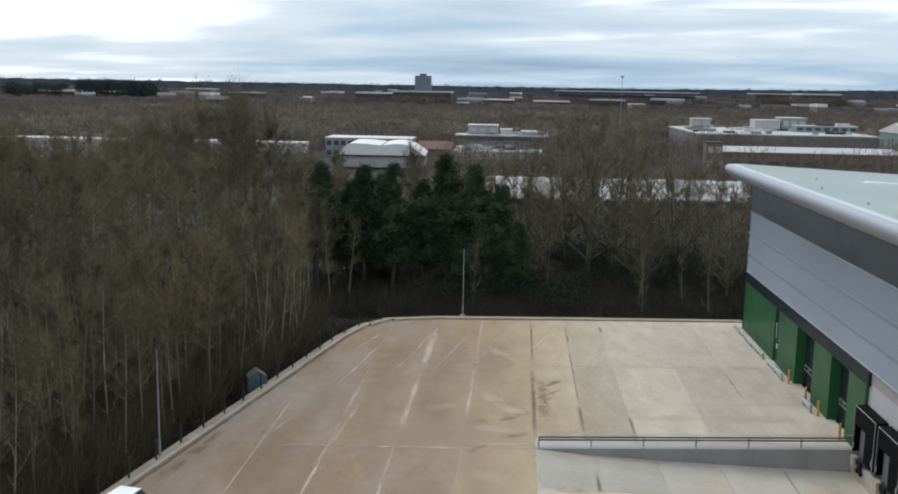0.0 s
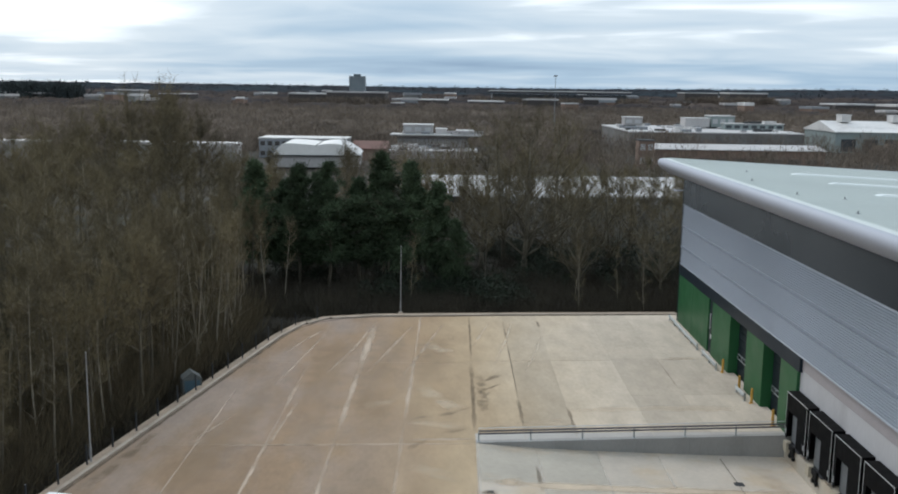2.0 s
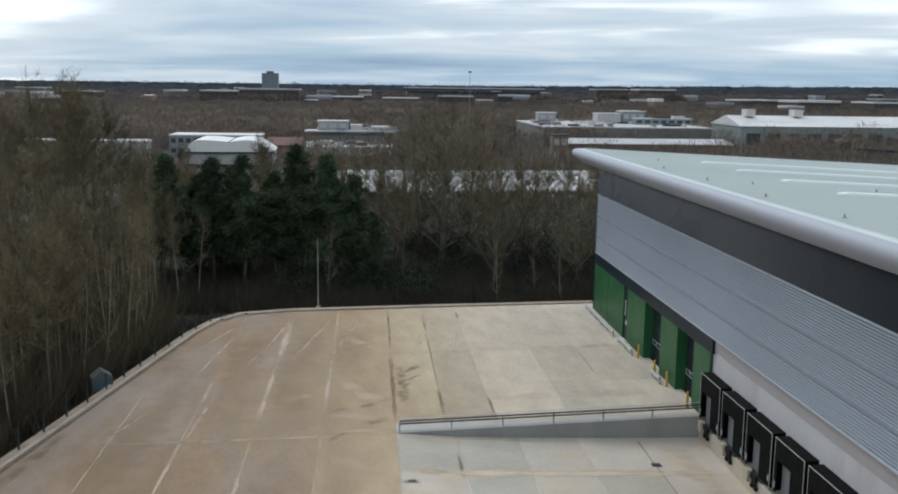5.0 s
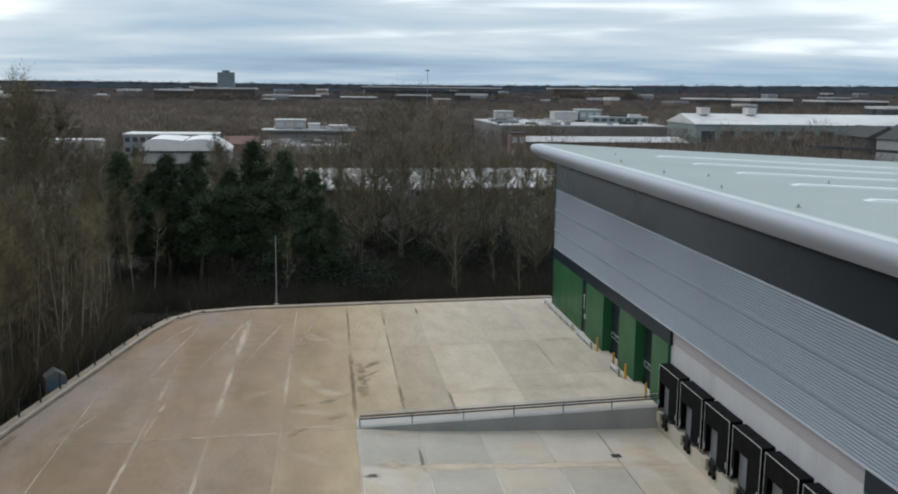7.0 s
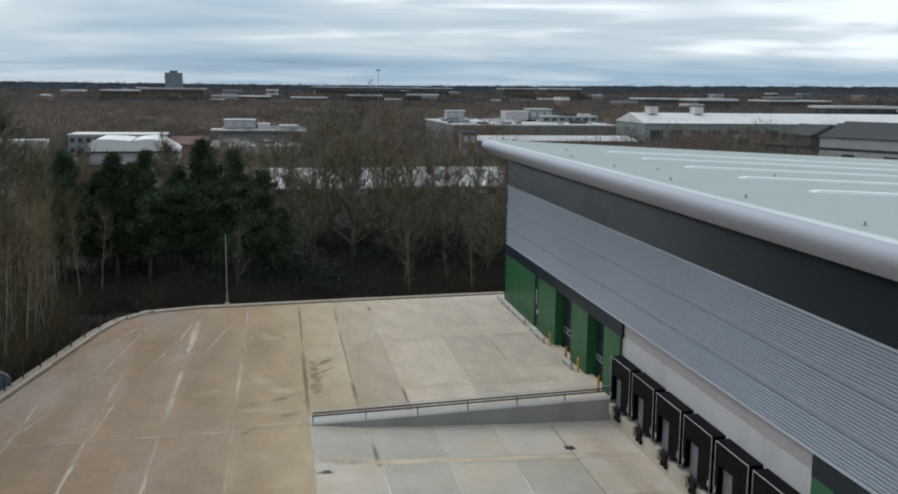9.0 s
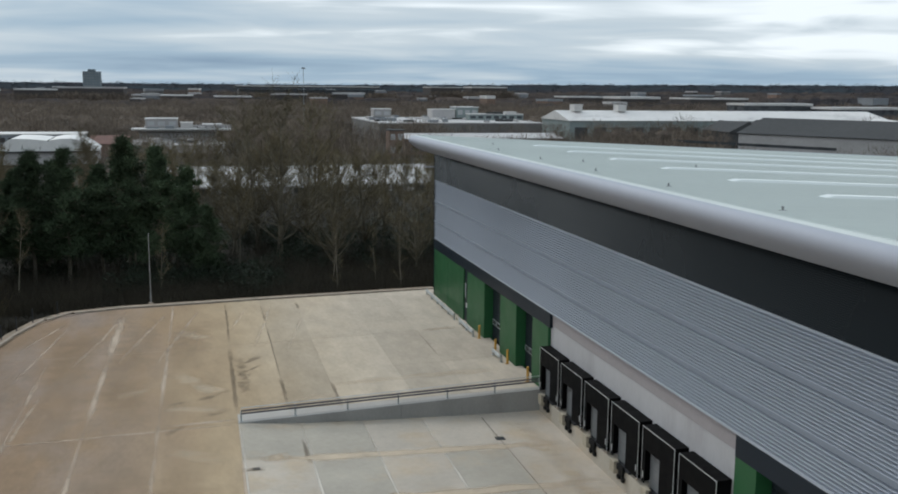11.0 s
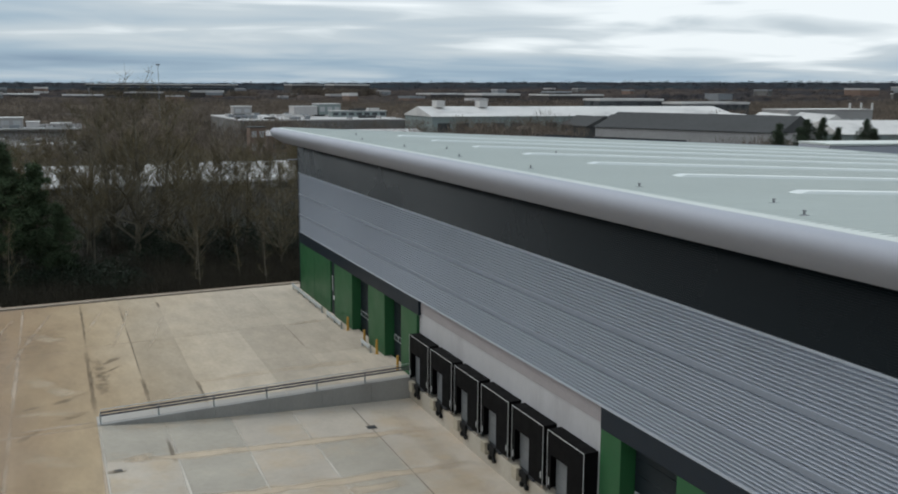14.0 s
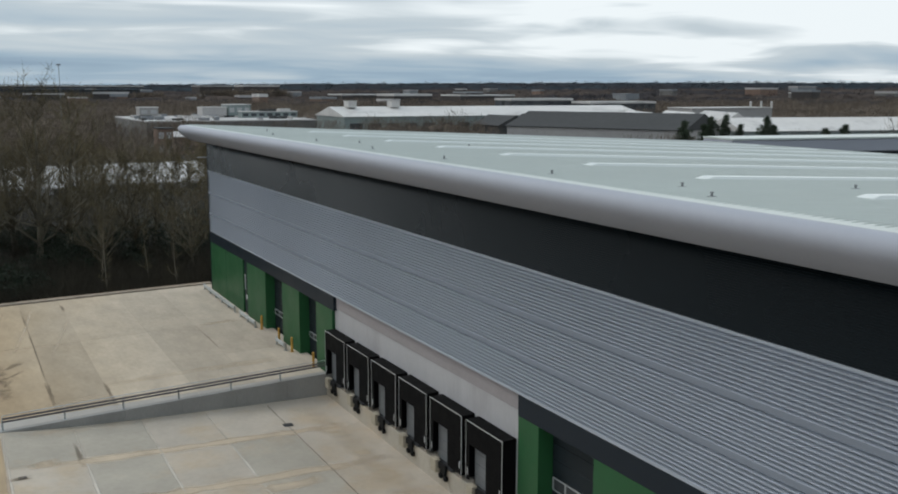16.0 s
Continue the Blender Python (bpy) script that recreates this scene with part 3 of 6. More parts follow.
warehouse = thing("warehouse", "large silver-clad warehouse with anthracite band, green bay panels and curved eaves", "warehouse")


def ribbed(z0, z1, pitch=0.157, depth=0.17, flat=0.10):
    pts = [(0.0, z0), (0.0, z0 + flat)]
    n = max(1, int((z1 - z0 - 2 * flat) / pitch))
    p = (z1 - z0 - 2 * flat) / n
    for i in range(n):
        z = z0 + flat + i * p
        pts += [(0.0, z + p * 0.16), (depth, z + p * 0.36), (depth, z + p * 0.86), (0.0, z + p * 0.94)]
    pts += [(0.0, z1 - flat), (0.0, z1)]
    return pts


def micro_ribbed(z0, z1, pitch=0.09, depth=0.028):
    """Fine saw-tooth ribs of a glossy flat-looking sheet."""
    n = round((z1 - z0) / pitch)
    p = (z1 - z0) / n
    pts = []
    for i in range(n):
        pts += [(0.0, z0 + i * p), (depth, z0 + (i + 0.82) * p)]
    return pts + [(0.0, z1)]


for z0, z1, mt, lab in ((5.78, 7.54, "clad", "silver ribbed cladding sheet"), (7.56, 9.56, "clad", "silver ribbed cladding sheet"), (9.58, 11.72, "clad", "silver ribbed cladding sheet"), (11.74, EAVE, "clad_band", "finely ribbed anthracite cladding band under the eaves")):
    bm = B()
    pts = micro_ribbed(z0, z1) if mt == "clad_band" else ribbed(z0, z1)
    extrude_y(bm, pts + [(0.22, z1), (0.22, z0)], Y0, Y1)
    part("cladding_sheet", bm, M[mt], warehouse, lab)
# inner wall behind the sheets, far gable and hidden sides
bm = B()
box(bm, 0.25, 0.5, Y0, Y1 - 0.2, 5.79, EAVE)
box(bm, 0.3, DEPTH, Y1 - 0.3, Y1, -1.5, 12.9)
box(bm, DEPTH - 0.3, DEPTH, Y0, Y1 - 0.3, -1.5, 12.6)
box(bm, 1.2, DEPTH - 0.3, Y0, Y0 + 0.3, -1.5, 12.6)
part("gable_wall", bm, M["clad_dark"], warehouse, "anthracite end wall")
bm = B()
box(bm, 0.0, 0.22, Y1 - 0.02, Y1 + 0.16, -0.2, EAVE, 0.01)
part("corner_trim", bm, M["clad_dark"], warehouse, "dark corner flashing")
bm = B()
for zc in (7.55, 9.57):
    box(bm, -0.006, 0.02, Y0, Y1, zc - 0.115, zc + 0.115)
part("joint_flashing", bm, M["clad_seam"], warehouse, "grey horizontal joint flashings")

# eaves: soffit and swept nose; the roof falls gently away from it
FALL = 0.047
NOSE = [(-1.7, 16.0), (-1.80, 16.04), (-1.95, 16.02), (-2.07, 15.96), (-2.16, 15.87), (-2.22, 15.76), (-2.24, 15.64), (-2.23, 15.52), (-2.16, 15.36), (-2.0, 15.2), (-1.78, 15.02), (-1.5, 14.83), (-1.12, 14.61), (-1.0, 14.55)]
nv, nf = [], []
for yy in (Y0 - 1, 94.6):
    nv += [(x, yy, z) for x, z in NOSE]
k = len(NOSE)
nf = [(i, i + 1, k + i + 1, k + i) for i in range(k - 1)]
me = data_mesh("eaves_nose", nv, nf, M["fascia"])
me.shade_smooth()
tagged(hang(new("eaves_nose", me), warehouse), "smooth silver swept eaves")
for yy in (Y0 - 1, 94.597):
    bm = B()
    bm.faces.new([bm.verts.new((x + 0.003, yy, z - 0.002)) for x, z in NOSE + [(-0.9, 15.2)]])
    part("nose_end_cap", bm, M["fascia"], warehouse, "silver eaves end cap")
bm = B()
extrude_y(bm, [(-1.0, 14.56), (-1.0, 14.61), (0.3, 14.50), (0.3, 14.44)], Y0 - 1, 94.6)
part("soffit", bm, M["clad_dark"], warehouse, "dark soffit")
bm = B()
def roof_z(x):
    return 16.0 - FALL * x
extrude_y(bm, [(-1.78, 16.042), (-0.75, 16.03), (DEPTH, roof_z(DEPTH)), (DEPTH, roof_z(DEPTH) - 0.35), (-0.75, 15.6), (-1.78, 15.9)], Y0 - 1, 94.6)
roof = part("roof", bm, M["roof"], warehouse, "pale grey-green metal sheet roof")
# standing ribs of the roof sheets
rv, rf = [], []
yy = Y0
while yy < 94.4:
    b0 = len(rv)
    for x, h in ((-1.35, 0.001), (-1.0, 0.045), (-0.7, 0.05), (DEPTH, 0.05)):
        z = min(roof_z(x), 16.032) + 0.002
        rv += [(x, yy - 0.035, z), (x, yy - 0.018, z + h), (x, yy + 0.018, z + h), (x, yy + 0.035, z)]
    for q in (b0, b0 + 4, b0 + 8):
        rf += [(q + i, q + 1 + i, q + 5 + i, q + 4 + i) for i in range(3)]
    yy += 0.34
ob = new("roof_ribs", data_mesh("roof_ribs", rv, rf, M["roof"]))
tagged(hang(ob, warehouse), kind="stuff")
bm = B()
box(bm, -0.5, DEPTH, 94.45, 94.65, 12.8, 12.9)
v = [bm.verts.new(p) for p in ((-1.2, 94.35, roof_z(-0.75) + 0.05), (DEPTH, 94.35, roof_z(DEPTH) + 0.10), (DEPTH, 94.66, roof_z(DEPTH) + 0.10), (-1.2, 94.66, roof_z(-0.75) + 0.05),
                               (-1.2, 94.35, roof_z(-0.75) - 0.5), (DEPTH, 94.35, roof_z(DEPTH) - 0.4), (DEPTH, 94.66, roof_z(DEPTH) - 0.4), (-1.2, 94.66, roof_z(-0.75) - 0.5))]
for f in ((0, 1, 2, 3), (4, 5, 6, 7), (0, 1, 5, 4), (1, 2, 6, 5), (2, 3, 7, 6), (3, 0, 4, 7)):
    bm.faces.new([v[i] for i in f])
part("verge_flashing", bm, M["fascia"], warehouse, "pale verge flashing")
# rooflights
bm = B()
L0, L1 = 6.2, 60.0
w = 0.40
v = []
for x in (L0, L0 + 0.5, L1):
    zz0 = roof_z(x)
    h = 0.05 if x == L0 else 0.16
    v.append([bm.verts.new(p) for p in ((x, -w, zz0 + 0.01), (x, -w * 0.8, zz0 + h), (x, w * 0.8, zz0 + h), (x, w, zz0 + 0.01))])
for r0, r1 in zip(v, v[1:]):
    for i in range(3):
        bm.faces.new((r0[i], r0[i + 1], r1[i + 1], r1[i]))
bm.faces.new(v[0])
light_mesh = to_mesh("rooflight", bm, M["rooflight"])
for k in range(13):
    piece("rooflight", light_mesh, (0, 80.6 - 8.3 * k, 0), warehouse)
# green bays and white dock wall
OPEN = ((79.9, 81.2, 4.7), (70.1, 74.55, 4.7), (62.4, 66.1, 4.7), (29.5, 33.6, 4.7))
PANELS = ((81.2, 86.9), (86.94, 92.48), (74.55, 79.9), (66.1, 70.1), (59.2, 62.4), (33.6, 35.3), (24.6, 29.5), (19.6, 24.56), (14.6, 19.56), (9.6, 14.56))
for a, c in PANELS:
    bm = B()
    box(bm, 0.03, 0.9, a, c, -0.3 if a > 50 else -1.4, 4.74, 0.008)
    part("green_panel", bm, M["green"], warehouse, "deep green smooth wall panel")
for a, c in ((58.87, 92.5), (Y0, 35.3)):
    bm = B()
    box(bm, 0.01, 0.9, a, c, 4.75, 5.76, 0.01)
    part("door_head_band", bm, M["clad_dark"], warehouse, "anthracite flashing band over the doors")
bm = B()
box(bm, 0.24, 0.8, 35.3, 59.2, -1.4, 5.77)
part("dock_wall", bm, M["white_wall"], warehouse, "pale smooth wall panel behind the dock shelters")
bm = B()
box(bm, 0.9, 1.1, Y0, 35.3, -1.4, 5.6)
box(bm, 0.9, 1.1, 58.87, 92.2, -1.4, 5.6)
part("inner_wall", bm, M["clad_dark"], warehouse)


def sectional_door(y0, y1, z1, z0=0.0, glazed=2):
    """A dark sectional overhead door set back in its opening."""
    bm = B()
    box(bm, 0.84, 0.88, y0, y1, z0, z1)
    d = part("sectional_door", bm, M["door"], warehouse, "dark sectional overhead door with a row of vision panels")
    n = 8
    h = (z1 - z0) / n
    for i in range(n):
        bm = B()
        box(bm, 0.79, 0.835, y0 + 0.05, y1 - 0.05, z0 + i * h + 0.012, z0 + (i + 1) * h - 0.012, 0.008)
        if i == glazed:
            k = 4
            w = (y1 - y0 - 0.3) / k
            pane = B()
            for j in range(k):
                ya = y0 + 0.15 + j * w
                box(pane, 0.76, 0.785, ya + 0.09, ya + w - 0.09, z0 + i * h + 0.14, z0 + (i + 1) * h - 0.14)
            part("vision_panel", pane, M["far_dark"], d, "dark glazing")
            fr = B()
            for zc in (z0 + i * h + 0.1, z0 + (i + 1) * h - 0.1):
                box(fr, 0.755, 0.785, y0 + 0.12, y1 - 0.12, zc - 0.03, zc + 0.03)
            for j in range(k + 1):
                ya = y0 + 0.15 + j * w
                box(fr, 0.757, 0.786, ya - 0.05, ya + 0.05, z0 + i * h + 0.13, z0 + (i + 1) * h - 0.13)
            part("vision_frame", fr, M["galv"], d, "pale glazing frame")
        part("door_section", bm, M["door"], d)


for y0, y1, zt in (OPEN[1], OPEN[2]):
    sectional_door(y0, y1, zt)
sectional_door(OPEN[3][0], OPEN[3][1], 4.7, -1.4, 4)
# escape door in its slot
bm = B()
box(bm, 0.17, 0.27, 79.9, 81.2, -0.2, 4.74)
part("recess_panel", bm, M["clad_dark"], warehouse, "dark panel over the escape door")
bm = B()
box(bm, 0.12, 0.168, 80.05, 81.05, 0.0, 2.1, 0.01)
ed = part("escape_door", bm, M["door"], warehouse, "dark steel escape door")
bm = B()
box(bm, 0.085, 0.115, 80.2, 80.5, 1.35, 1.75)
part("sign_plate", bm, M["white_trim"], ed, "small white plate")
bm = B()
tube(bm, (0.115, 80.75, 2.14), (0.115, 80.75, 3.3), 0.05, n=8)
box(bm, 0.06, 0.165, 80.66, 80.84, 3.3, 3.5, 0.02)
part("wall_lamp", bm, M["galv"], warehouse, "pale conduit and lamp over the escape door")
bm = B()
box(bm, 0.205, 0.236, 35.3, 58.87, 4.90, 5.765, 0.006)
part("wall_head_band", bm, M["grey_band"], warehouse, "mauve-grey flashing band over the dock wall")

# ---- loading docks ----
PITCH, W = 3.975, 3.53
dock = thing("dock_shelter", "black PVC loading dock shelter with white edge strips", "dock shelter", group="dock shelters")
FX, TOP, BOT = -0.52, 3.42, 0.36
bm = B()
# shell: two cheeks and a sloped hood
box(bm, FX + 0.03, 0.23, 0.0, 0.09, BOT - 0.08, TOP - 0.02, 0.01)
box(bm, FX + 0.03, 0.23, W - 0.09, W, BOT, TOP - 0.02, 0.01)
extrude_y(bm, [(FX + 0.03, TOP - 0.10), (FX + 0.03, TOP), (0.23, TOP + 0.03), (0.23, TOP - 0.10)], 0.0, W)
part("shell", bm, M["pvc"], dock)
bm = B()
box(bm, FX, FX + 0.028, 0.03, W - 0.03, 2.22, TOP - 0.02)
part("head_curtain", bm, M["pvc"], dock)
for a, c in ((0.03, 1.55), (W - 0.36, W - 0.03)):
    bm = B()
    box(bm, FX - 0.004, FX + 0.024, a, c, BOT - (0.08 if a < 1 else 0.0), 2.216)
    for z in (0.7, 1.2, 1.7):
        box(bm, FX - 0.012, FX - 0.004, a + 0.02, c - 0.02, z - 0.015, z + 0.015)
    part("side_curtain", bm, M["pvc"], dock)
bm = B()
box(bm, FX - 0.02, FX + 0.0, 0.0, W, TOP - 0.034, TOP - 0.002)
part("edge_strip", bm, M["white_trim"], dock, "white top edge strip")
for y, b_ in ((0.0, BOT - 0.06), (W - 0.022, BOT + 0.02)):
    bm = B()
    box(bm, FX - 0.022, FX - 0.006, y, y + (0.03 if y == 0.0 else 0.02), b_, TOP - 0.04)
    part("edge_strip", bm, M["white_trim"], dock, "white side edge strip")
for y in (0.16, W - 0.24):
    bm = B()
    box(bm, FX - 0.03, FX - 0.013, y, y + 0.08, 0.62, 0.98, 0.004)
    part("guide_mark", bm, M["white_trim"], dock, "small white guide mark")
bm = B()
box(bm, FX - 0.06, FX + 0.02, -0.02, 0.10, BOT - 0.22, BOT - 0.07, 0.015)
part("strip_foot", bm, M["kerb"], dock, "pale foot of the edge strip")
bm = B()
box(bm, -0.16, -0.10, 0.40, 3.22, 0.10, 2.9)
dd = part("dock_door", bm, M["door_grey"], dock, "grey sectional dock door")
for i in range(5):
    bm = B()
    box(bm, -0.19, -0.162, 0.42, 3.20, 0.12 + i * 0.56, 0.12 + i * 0.56 + 0.54, 0.006)
    part("door_section", bm, M["door_grey"], dd)
bm = B()
box(bm, -0.50, 0.2, 1.15, W - 0.45, 0.02, 0.10, 0.01)
part("leveller", bm, M["dark_steel"], dock, "dark steel dock leveller plate")
bm = B()
box(bm, -0.66, -0.505, 1.55, 2.35, -0.10, 0.26, 0.02)
box(bm, -0.62, -0.51, 1.65, 2.2, -0.36, -0.11, 0.015)
part("leveller_lip", bm, M["rubber"], dock, "dark folded leveller lip")
bm = B()
box(bm, -0.45, 0.2, -0.22, PITCH - 0.225, -1.2, 0.015, 0.02)
part("dock_face", bm, M["concrete_grey"], dock, "pale concrete dock face")
bm = B()
box(bm, -0.78, -0.46, 2.44, 3.02, -0.40, 0.30, 0.025)
part("dock_nib", bm, M["nib"], dock, "yellowed concrete dock nib")
for y in (1.52, 2.06):
    bm = B()
    box(bm, -0.66, -0.48, y, y + 0.26, -0.62, -0.37, 0.03)
    part("buffer", bm, M["rubber"], dock, "black rubber dock buffer")
dock.matrix_basis = Matrix.Translation((0, 35.75, 0))
for k in range(1, 6):
    copy_thing(dock, Matrix.Translation((0, 35.75 + PITCH * k, 0)))

# ---- bollards ----
def bollard():
    ob = thing("bollard", "yellow painted steel bollard beside a door", "bollard", group="door bollards")
    bm = B()
    tube(bm, (0, 0, 0.0), (0, 0, 1.08), 0.095, n=12)
    tube(bm, (0, 0, 1.08), (0, 0, 1.15), 0.095, 0.05, n=12)
    part("post", bm, M["yellow"], ob)
    bm = B()
    box(bm, -0.15, 0.15, -0.15, 0.15, 0.002, 0.02)
    part("base_plate", bm, M["yellow"], ob)
    return ob


bol = bollard()
for k, y in enumerate((74.6, 70.0, 66.85, 62.1)):
    m = Matrix.Translation((-0.35, y, 0))
    if k == 0:
        bol.matrix_basis = m
    else:
        copy_thing(bol, m)
# ---- crash barriers ----
def beam_profile(bm, p0, p1, z, mat_depth=0.08):
    """A W-shaped crash barrier beam between two points."""
    (x0, y0), (x1, y1) = p0, p1
    d = math.hypot(x1 - x0, y1 - y0)
    nx, ny = (y1 - y0) / d, -(x1 - x0) / d
    prof = [(0.0, -0.155), (0.075, -0.10), (0.075, -0.06), (0.0, -0.02), (0.0, 0.02), (0.075, 0.06), (0.075, 0.10), (0.0, 0.155)]
    prof += [(o - 0.012, h) for o, h in prof[::-1]]
    rows = []
    for (x, y), zz in ((p0, z[0]), (p1, z[1])):
        rows.append([bm.verts.new((x + nx * o, y + ny * o, zz + h)) for o, h in prof])
    n = len(prof)
    for i in range(n):
        bm.faces.new((rows[0][i], rows[0][(i + 1) % n], rows[1][(i + 1) % n], rows[1][i]))
    bm.faces.new(rows[0][::-1]); bm.faces.new(rows[1])


def barrier(label, p0, p1, zbase, spacing, mat, rail=False, height=0.52):
    """Posts, beam sections and their end caps along a straight run."""
    ob = thing("crash_barrier", label, "barrier", at=(p0[0], p0[1], zbase[0]), group="crash barriers")
    d = math.hypot(p1[0] - p0[0], p1[1] - p0[1])
    n = max(1, round(d / spacing))
    def at(s):
        return (p0[0] + (p1[0] - p0[0]) * s, p0[1] + (p1[1] - p0[1]) * s), zbase[0] + (zbase[1] - zbase[0]) * s
    ux, uy = (p1[0] - p0[0]) / d, (p1[1] - p0[1]) / d
    for i in range(n + 1):
        (x, y), z = at(i / n)
        bm = B()
        qx, qy = x - uy * 0.07, y + ux * 0.07
        box(bm, qx - 0.05, qx + 0.05, qy - 0.05, qy + 0.05, z, z + height + (0.10 if rail else 0.17), 0.008)
        box(bm, qx - 0.11, qx + 0.11, qy - 0.11, qy + 0.11, z, z + 0.02)
        part("post", bm, M["rail_pale"], ob)
    for i in range(n):
        (a, za), (c, zc) = at(i / n), at((i + 1) / n)
        if rail:                   # twin flat rails
            for dz in (-0.04, 0.14):
                bm = B()
                for p_, z_ in ((a, za), (c, zc)):
                    for o_, h_ in ((0.0, 0.0), (0.06, 0.0), (0.06, 0.10), (0.0, 0.10)):
                        bm.verts.new((p_[0] + uy * o_, p_[1] - ux * o_, z_ + height + dz + h_))
                bm.verts.ensure_lookup_table()
                q = bm.verts
                for f_ in ((0, 1, 2, 3), (4, 5, 6, 7), (0, 1, 5, 4), (1, 2, 6, 5), (2, 3, 7, 6), (3, 0, 4, 7)):
                    bm.faces.new([q[i_] for i_ in f_])
                part("beam", bm, mat, ob)
        else:
            bm = B()
            beam_profile(bm, a, c, (za + height, zc + height))
            part("beam", bm, mat, ob)
    if rail:
        (a, za), (c, zc) = at(0), at(1)
        bm = B()
        tube(bm, (a[0], a[1] + 0.1, za + 0.86), (c[0], c[1] + 0.1, zc + 0.86), 0.022, n=6)
        for i in range(n + 1):
            (x, y), z = at(i / n)
            tube(bm, (x, y + 0.1, z), (x, y + 0.1, z + 0.86), 0.02, n=6)
        part("guard_rail", bm, M["galv"], ob, "thin galvanised guard rail")
    return ob


barrier("galvanised crash barrier on top of the retaining wall", (-20.6, skew_y(RAMP_Y, -20.6) + 0.2), (-0.3, skew_y(RAMP_Y, -0.3) + 0.2), (0.02, 0.37), 3.2, M["rail_steel"], rail=True)
barrier("pale galvanised crash barrier along the green wall", (-0.75, 92.7), (-0.75, 81.6), (0.0, 0.0), 2.4, M["rail_pale"], height=0.42)
barrier("pale galvanised crash barrier along the green wall", (-0.75, 79.7), (-0.75, 75.3), (0.0, 0.0), 2.2, M["rail_pale"], height=0.42)
barrier("pale galvanised crash barrier between two doors", (-0.75, 69.5), (-0.75, 67.4), (0.0, 0.0), 2.1, M["rail_pale"], height=0.42)

# ---- poles behind the kerb ----
def column(h):
    ob = thing("pole", "slim pale galvanised pole standing behind the kerb", "pole", group="kerb poles")
    bm = B()
    tube(bm, (0, 0, 0), (0, 0, 1.1), 0.07, n=10)
    tube(bm, (0, 0, 1.1), (0, 0, h), 0.05, 0.032, n=10)
    part("shaft", bm, M["pole_grey"], ob)
    bm = B()
    tube(bm, (0, 0, h), (0, 0, h + 0.05), 0.036, 0.03, n=10)
    part("cap", bm, M["galv"], ob)
    bm = B()
    box(bm, 0.07, 0.095, -0.05, 0.05, 0.35, 0.85, 0.005)
    part("access_door", bm, M["galv_dull"], ob)
    bm = B()
    box(bm, -0.2, 0.2, -0.2, 0.2, -0.25, 0.03, 0.01)
    part("footing", bm, M["kerb"], ob, "concrete footing")
    return ob


col = column(6.75)
col.matrix_basis = pose(-27.7, 93.95, 0.08, 0, 0, 200)
copy_thing(col, pose(-43.98, 53.5, 0.1, 0, 0, 250))

# ---- knee posts behind the kerb ----
post = thing("fence_post", "thin dark steel fence post behind the kerb", "fence post", group="kerb fence posts")
bm = B()
box(bm, -0.045, 0.045, -0.045, 0.045, -0.2, 1.2, 0.004)
part("shaft", bm, M["dark_steel"], post)
bm = B()
box(bm, -0.052, 0.052, -0.052, 0.052, 1.2, 1.225)
part("cap", bm, M["dark_steel"], post)
spots = []
for x, y, a in along(KERB, 2.95):
    if 30 < y < 90.5:
        spots.append((x - 0.55 * math.sin(a), y + 0.55 * math.cos(a), a))
post.matrix_basis = Matrix.Translation((spots[0][0], spots[0][1], 0.1)) @ Matrix.Rotation(spots[0][2], 4, "Z")
for x, y, a in spots[1:]:
    copy_thing(post, Matrix.Translation((x, y, 0.1)) @ Matrix.Rotation(a, 4, "Z"))

# ---- small roof anchors ----
anchor = thing("roof_anchor", "small grey fall-arrest post bolted to the roof sheets", "roof anchor", group="roof anchors")
bm = B()
box(bm, -0.10, 0.10, -0.14, 0.14, 0.0, 0.02, 0.005)
part("base_plate", bm, M["galv_dull"], anchor)
bm = B()
tube(bm, (0, 0, 0.03), (0, 0, 0.13), 0.05, 0.04, n=8)
box(bm, -0.07, 0.07, -0.03, 0.03, 0.13, 0.17, 0.006)
part("stem", bm, M["galv_dull"], anchor)
places = ((-0.2, 23.2), (1.7, 26.8), (10.3, 26.2), (-0.2, 32.6), (-0.2, 42.3), (-0.3, 51.2), (2.3, 59.5), (-0.2, 61.0), (-0.2, 70.6), (2.2, 80.0), (10.2, 58.6), (-0.2, 14.0))
for k, (x, y) in enumerate(places):
    m = Matrix.Translation((x, y, roof_z(x) + 0.035)) @ Matrix.Rotation(radians(90), 4, "Z")
    if k == 0:
        anchor.matrix_basis = m
    else:
        copy_thing(anchor, m)

# ---- drain in the apron ----
drain = thing("drain_channel", "dark slot drain running along the apron towards the docks", "drain", at=(-4.9, 45, -0.97))
bm = B()
box(bm, -4.925, -4.875, 20.0, 58.3, -1.0, -0.966)
part("slot", bm, M["drain_iron"], drain)
bm = B()
box(bm, -5.15, -4.57, 53.95, 54.5, -1.0, -0.955, 0.004)
g = part("gully_grate", bm, M["dark_steel"], drain, "dark iron gully grate")
for i in range(6):
    bm = B()
    box(bm, -5.12 + i * 0.1, -5.07 + i * 0.1, 53.99, 54.46, -0.955, -0.943)
    part("bar", bm, M["dark_steel"], g)
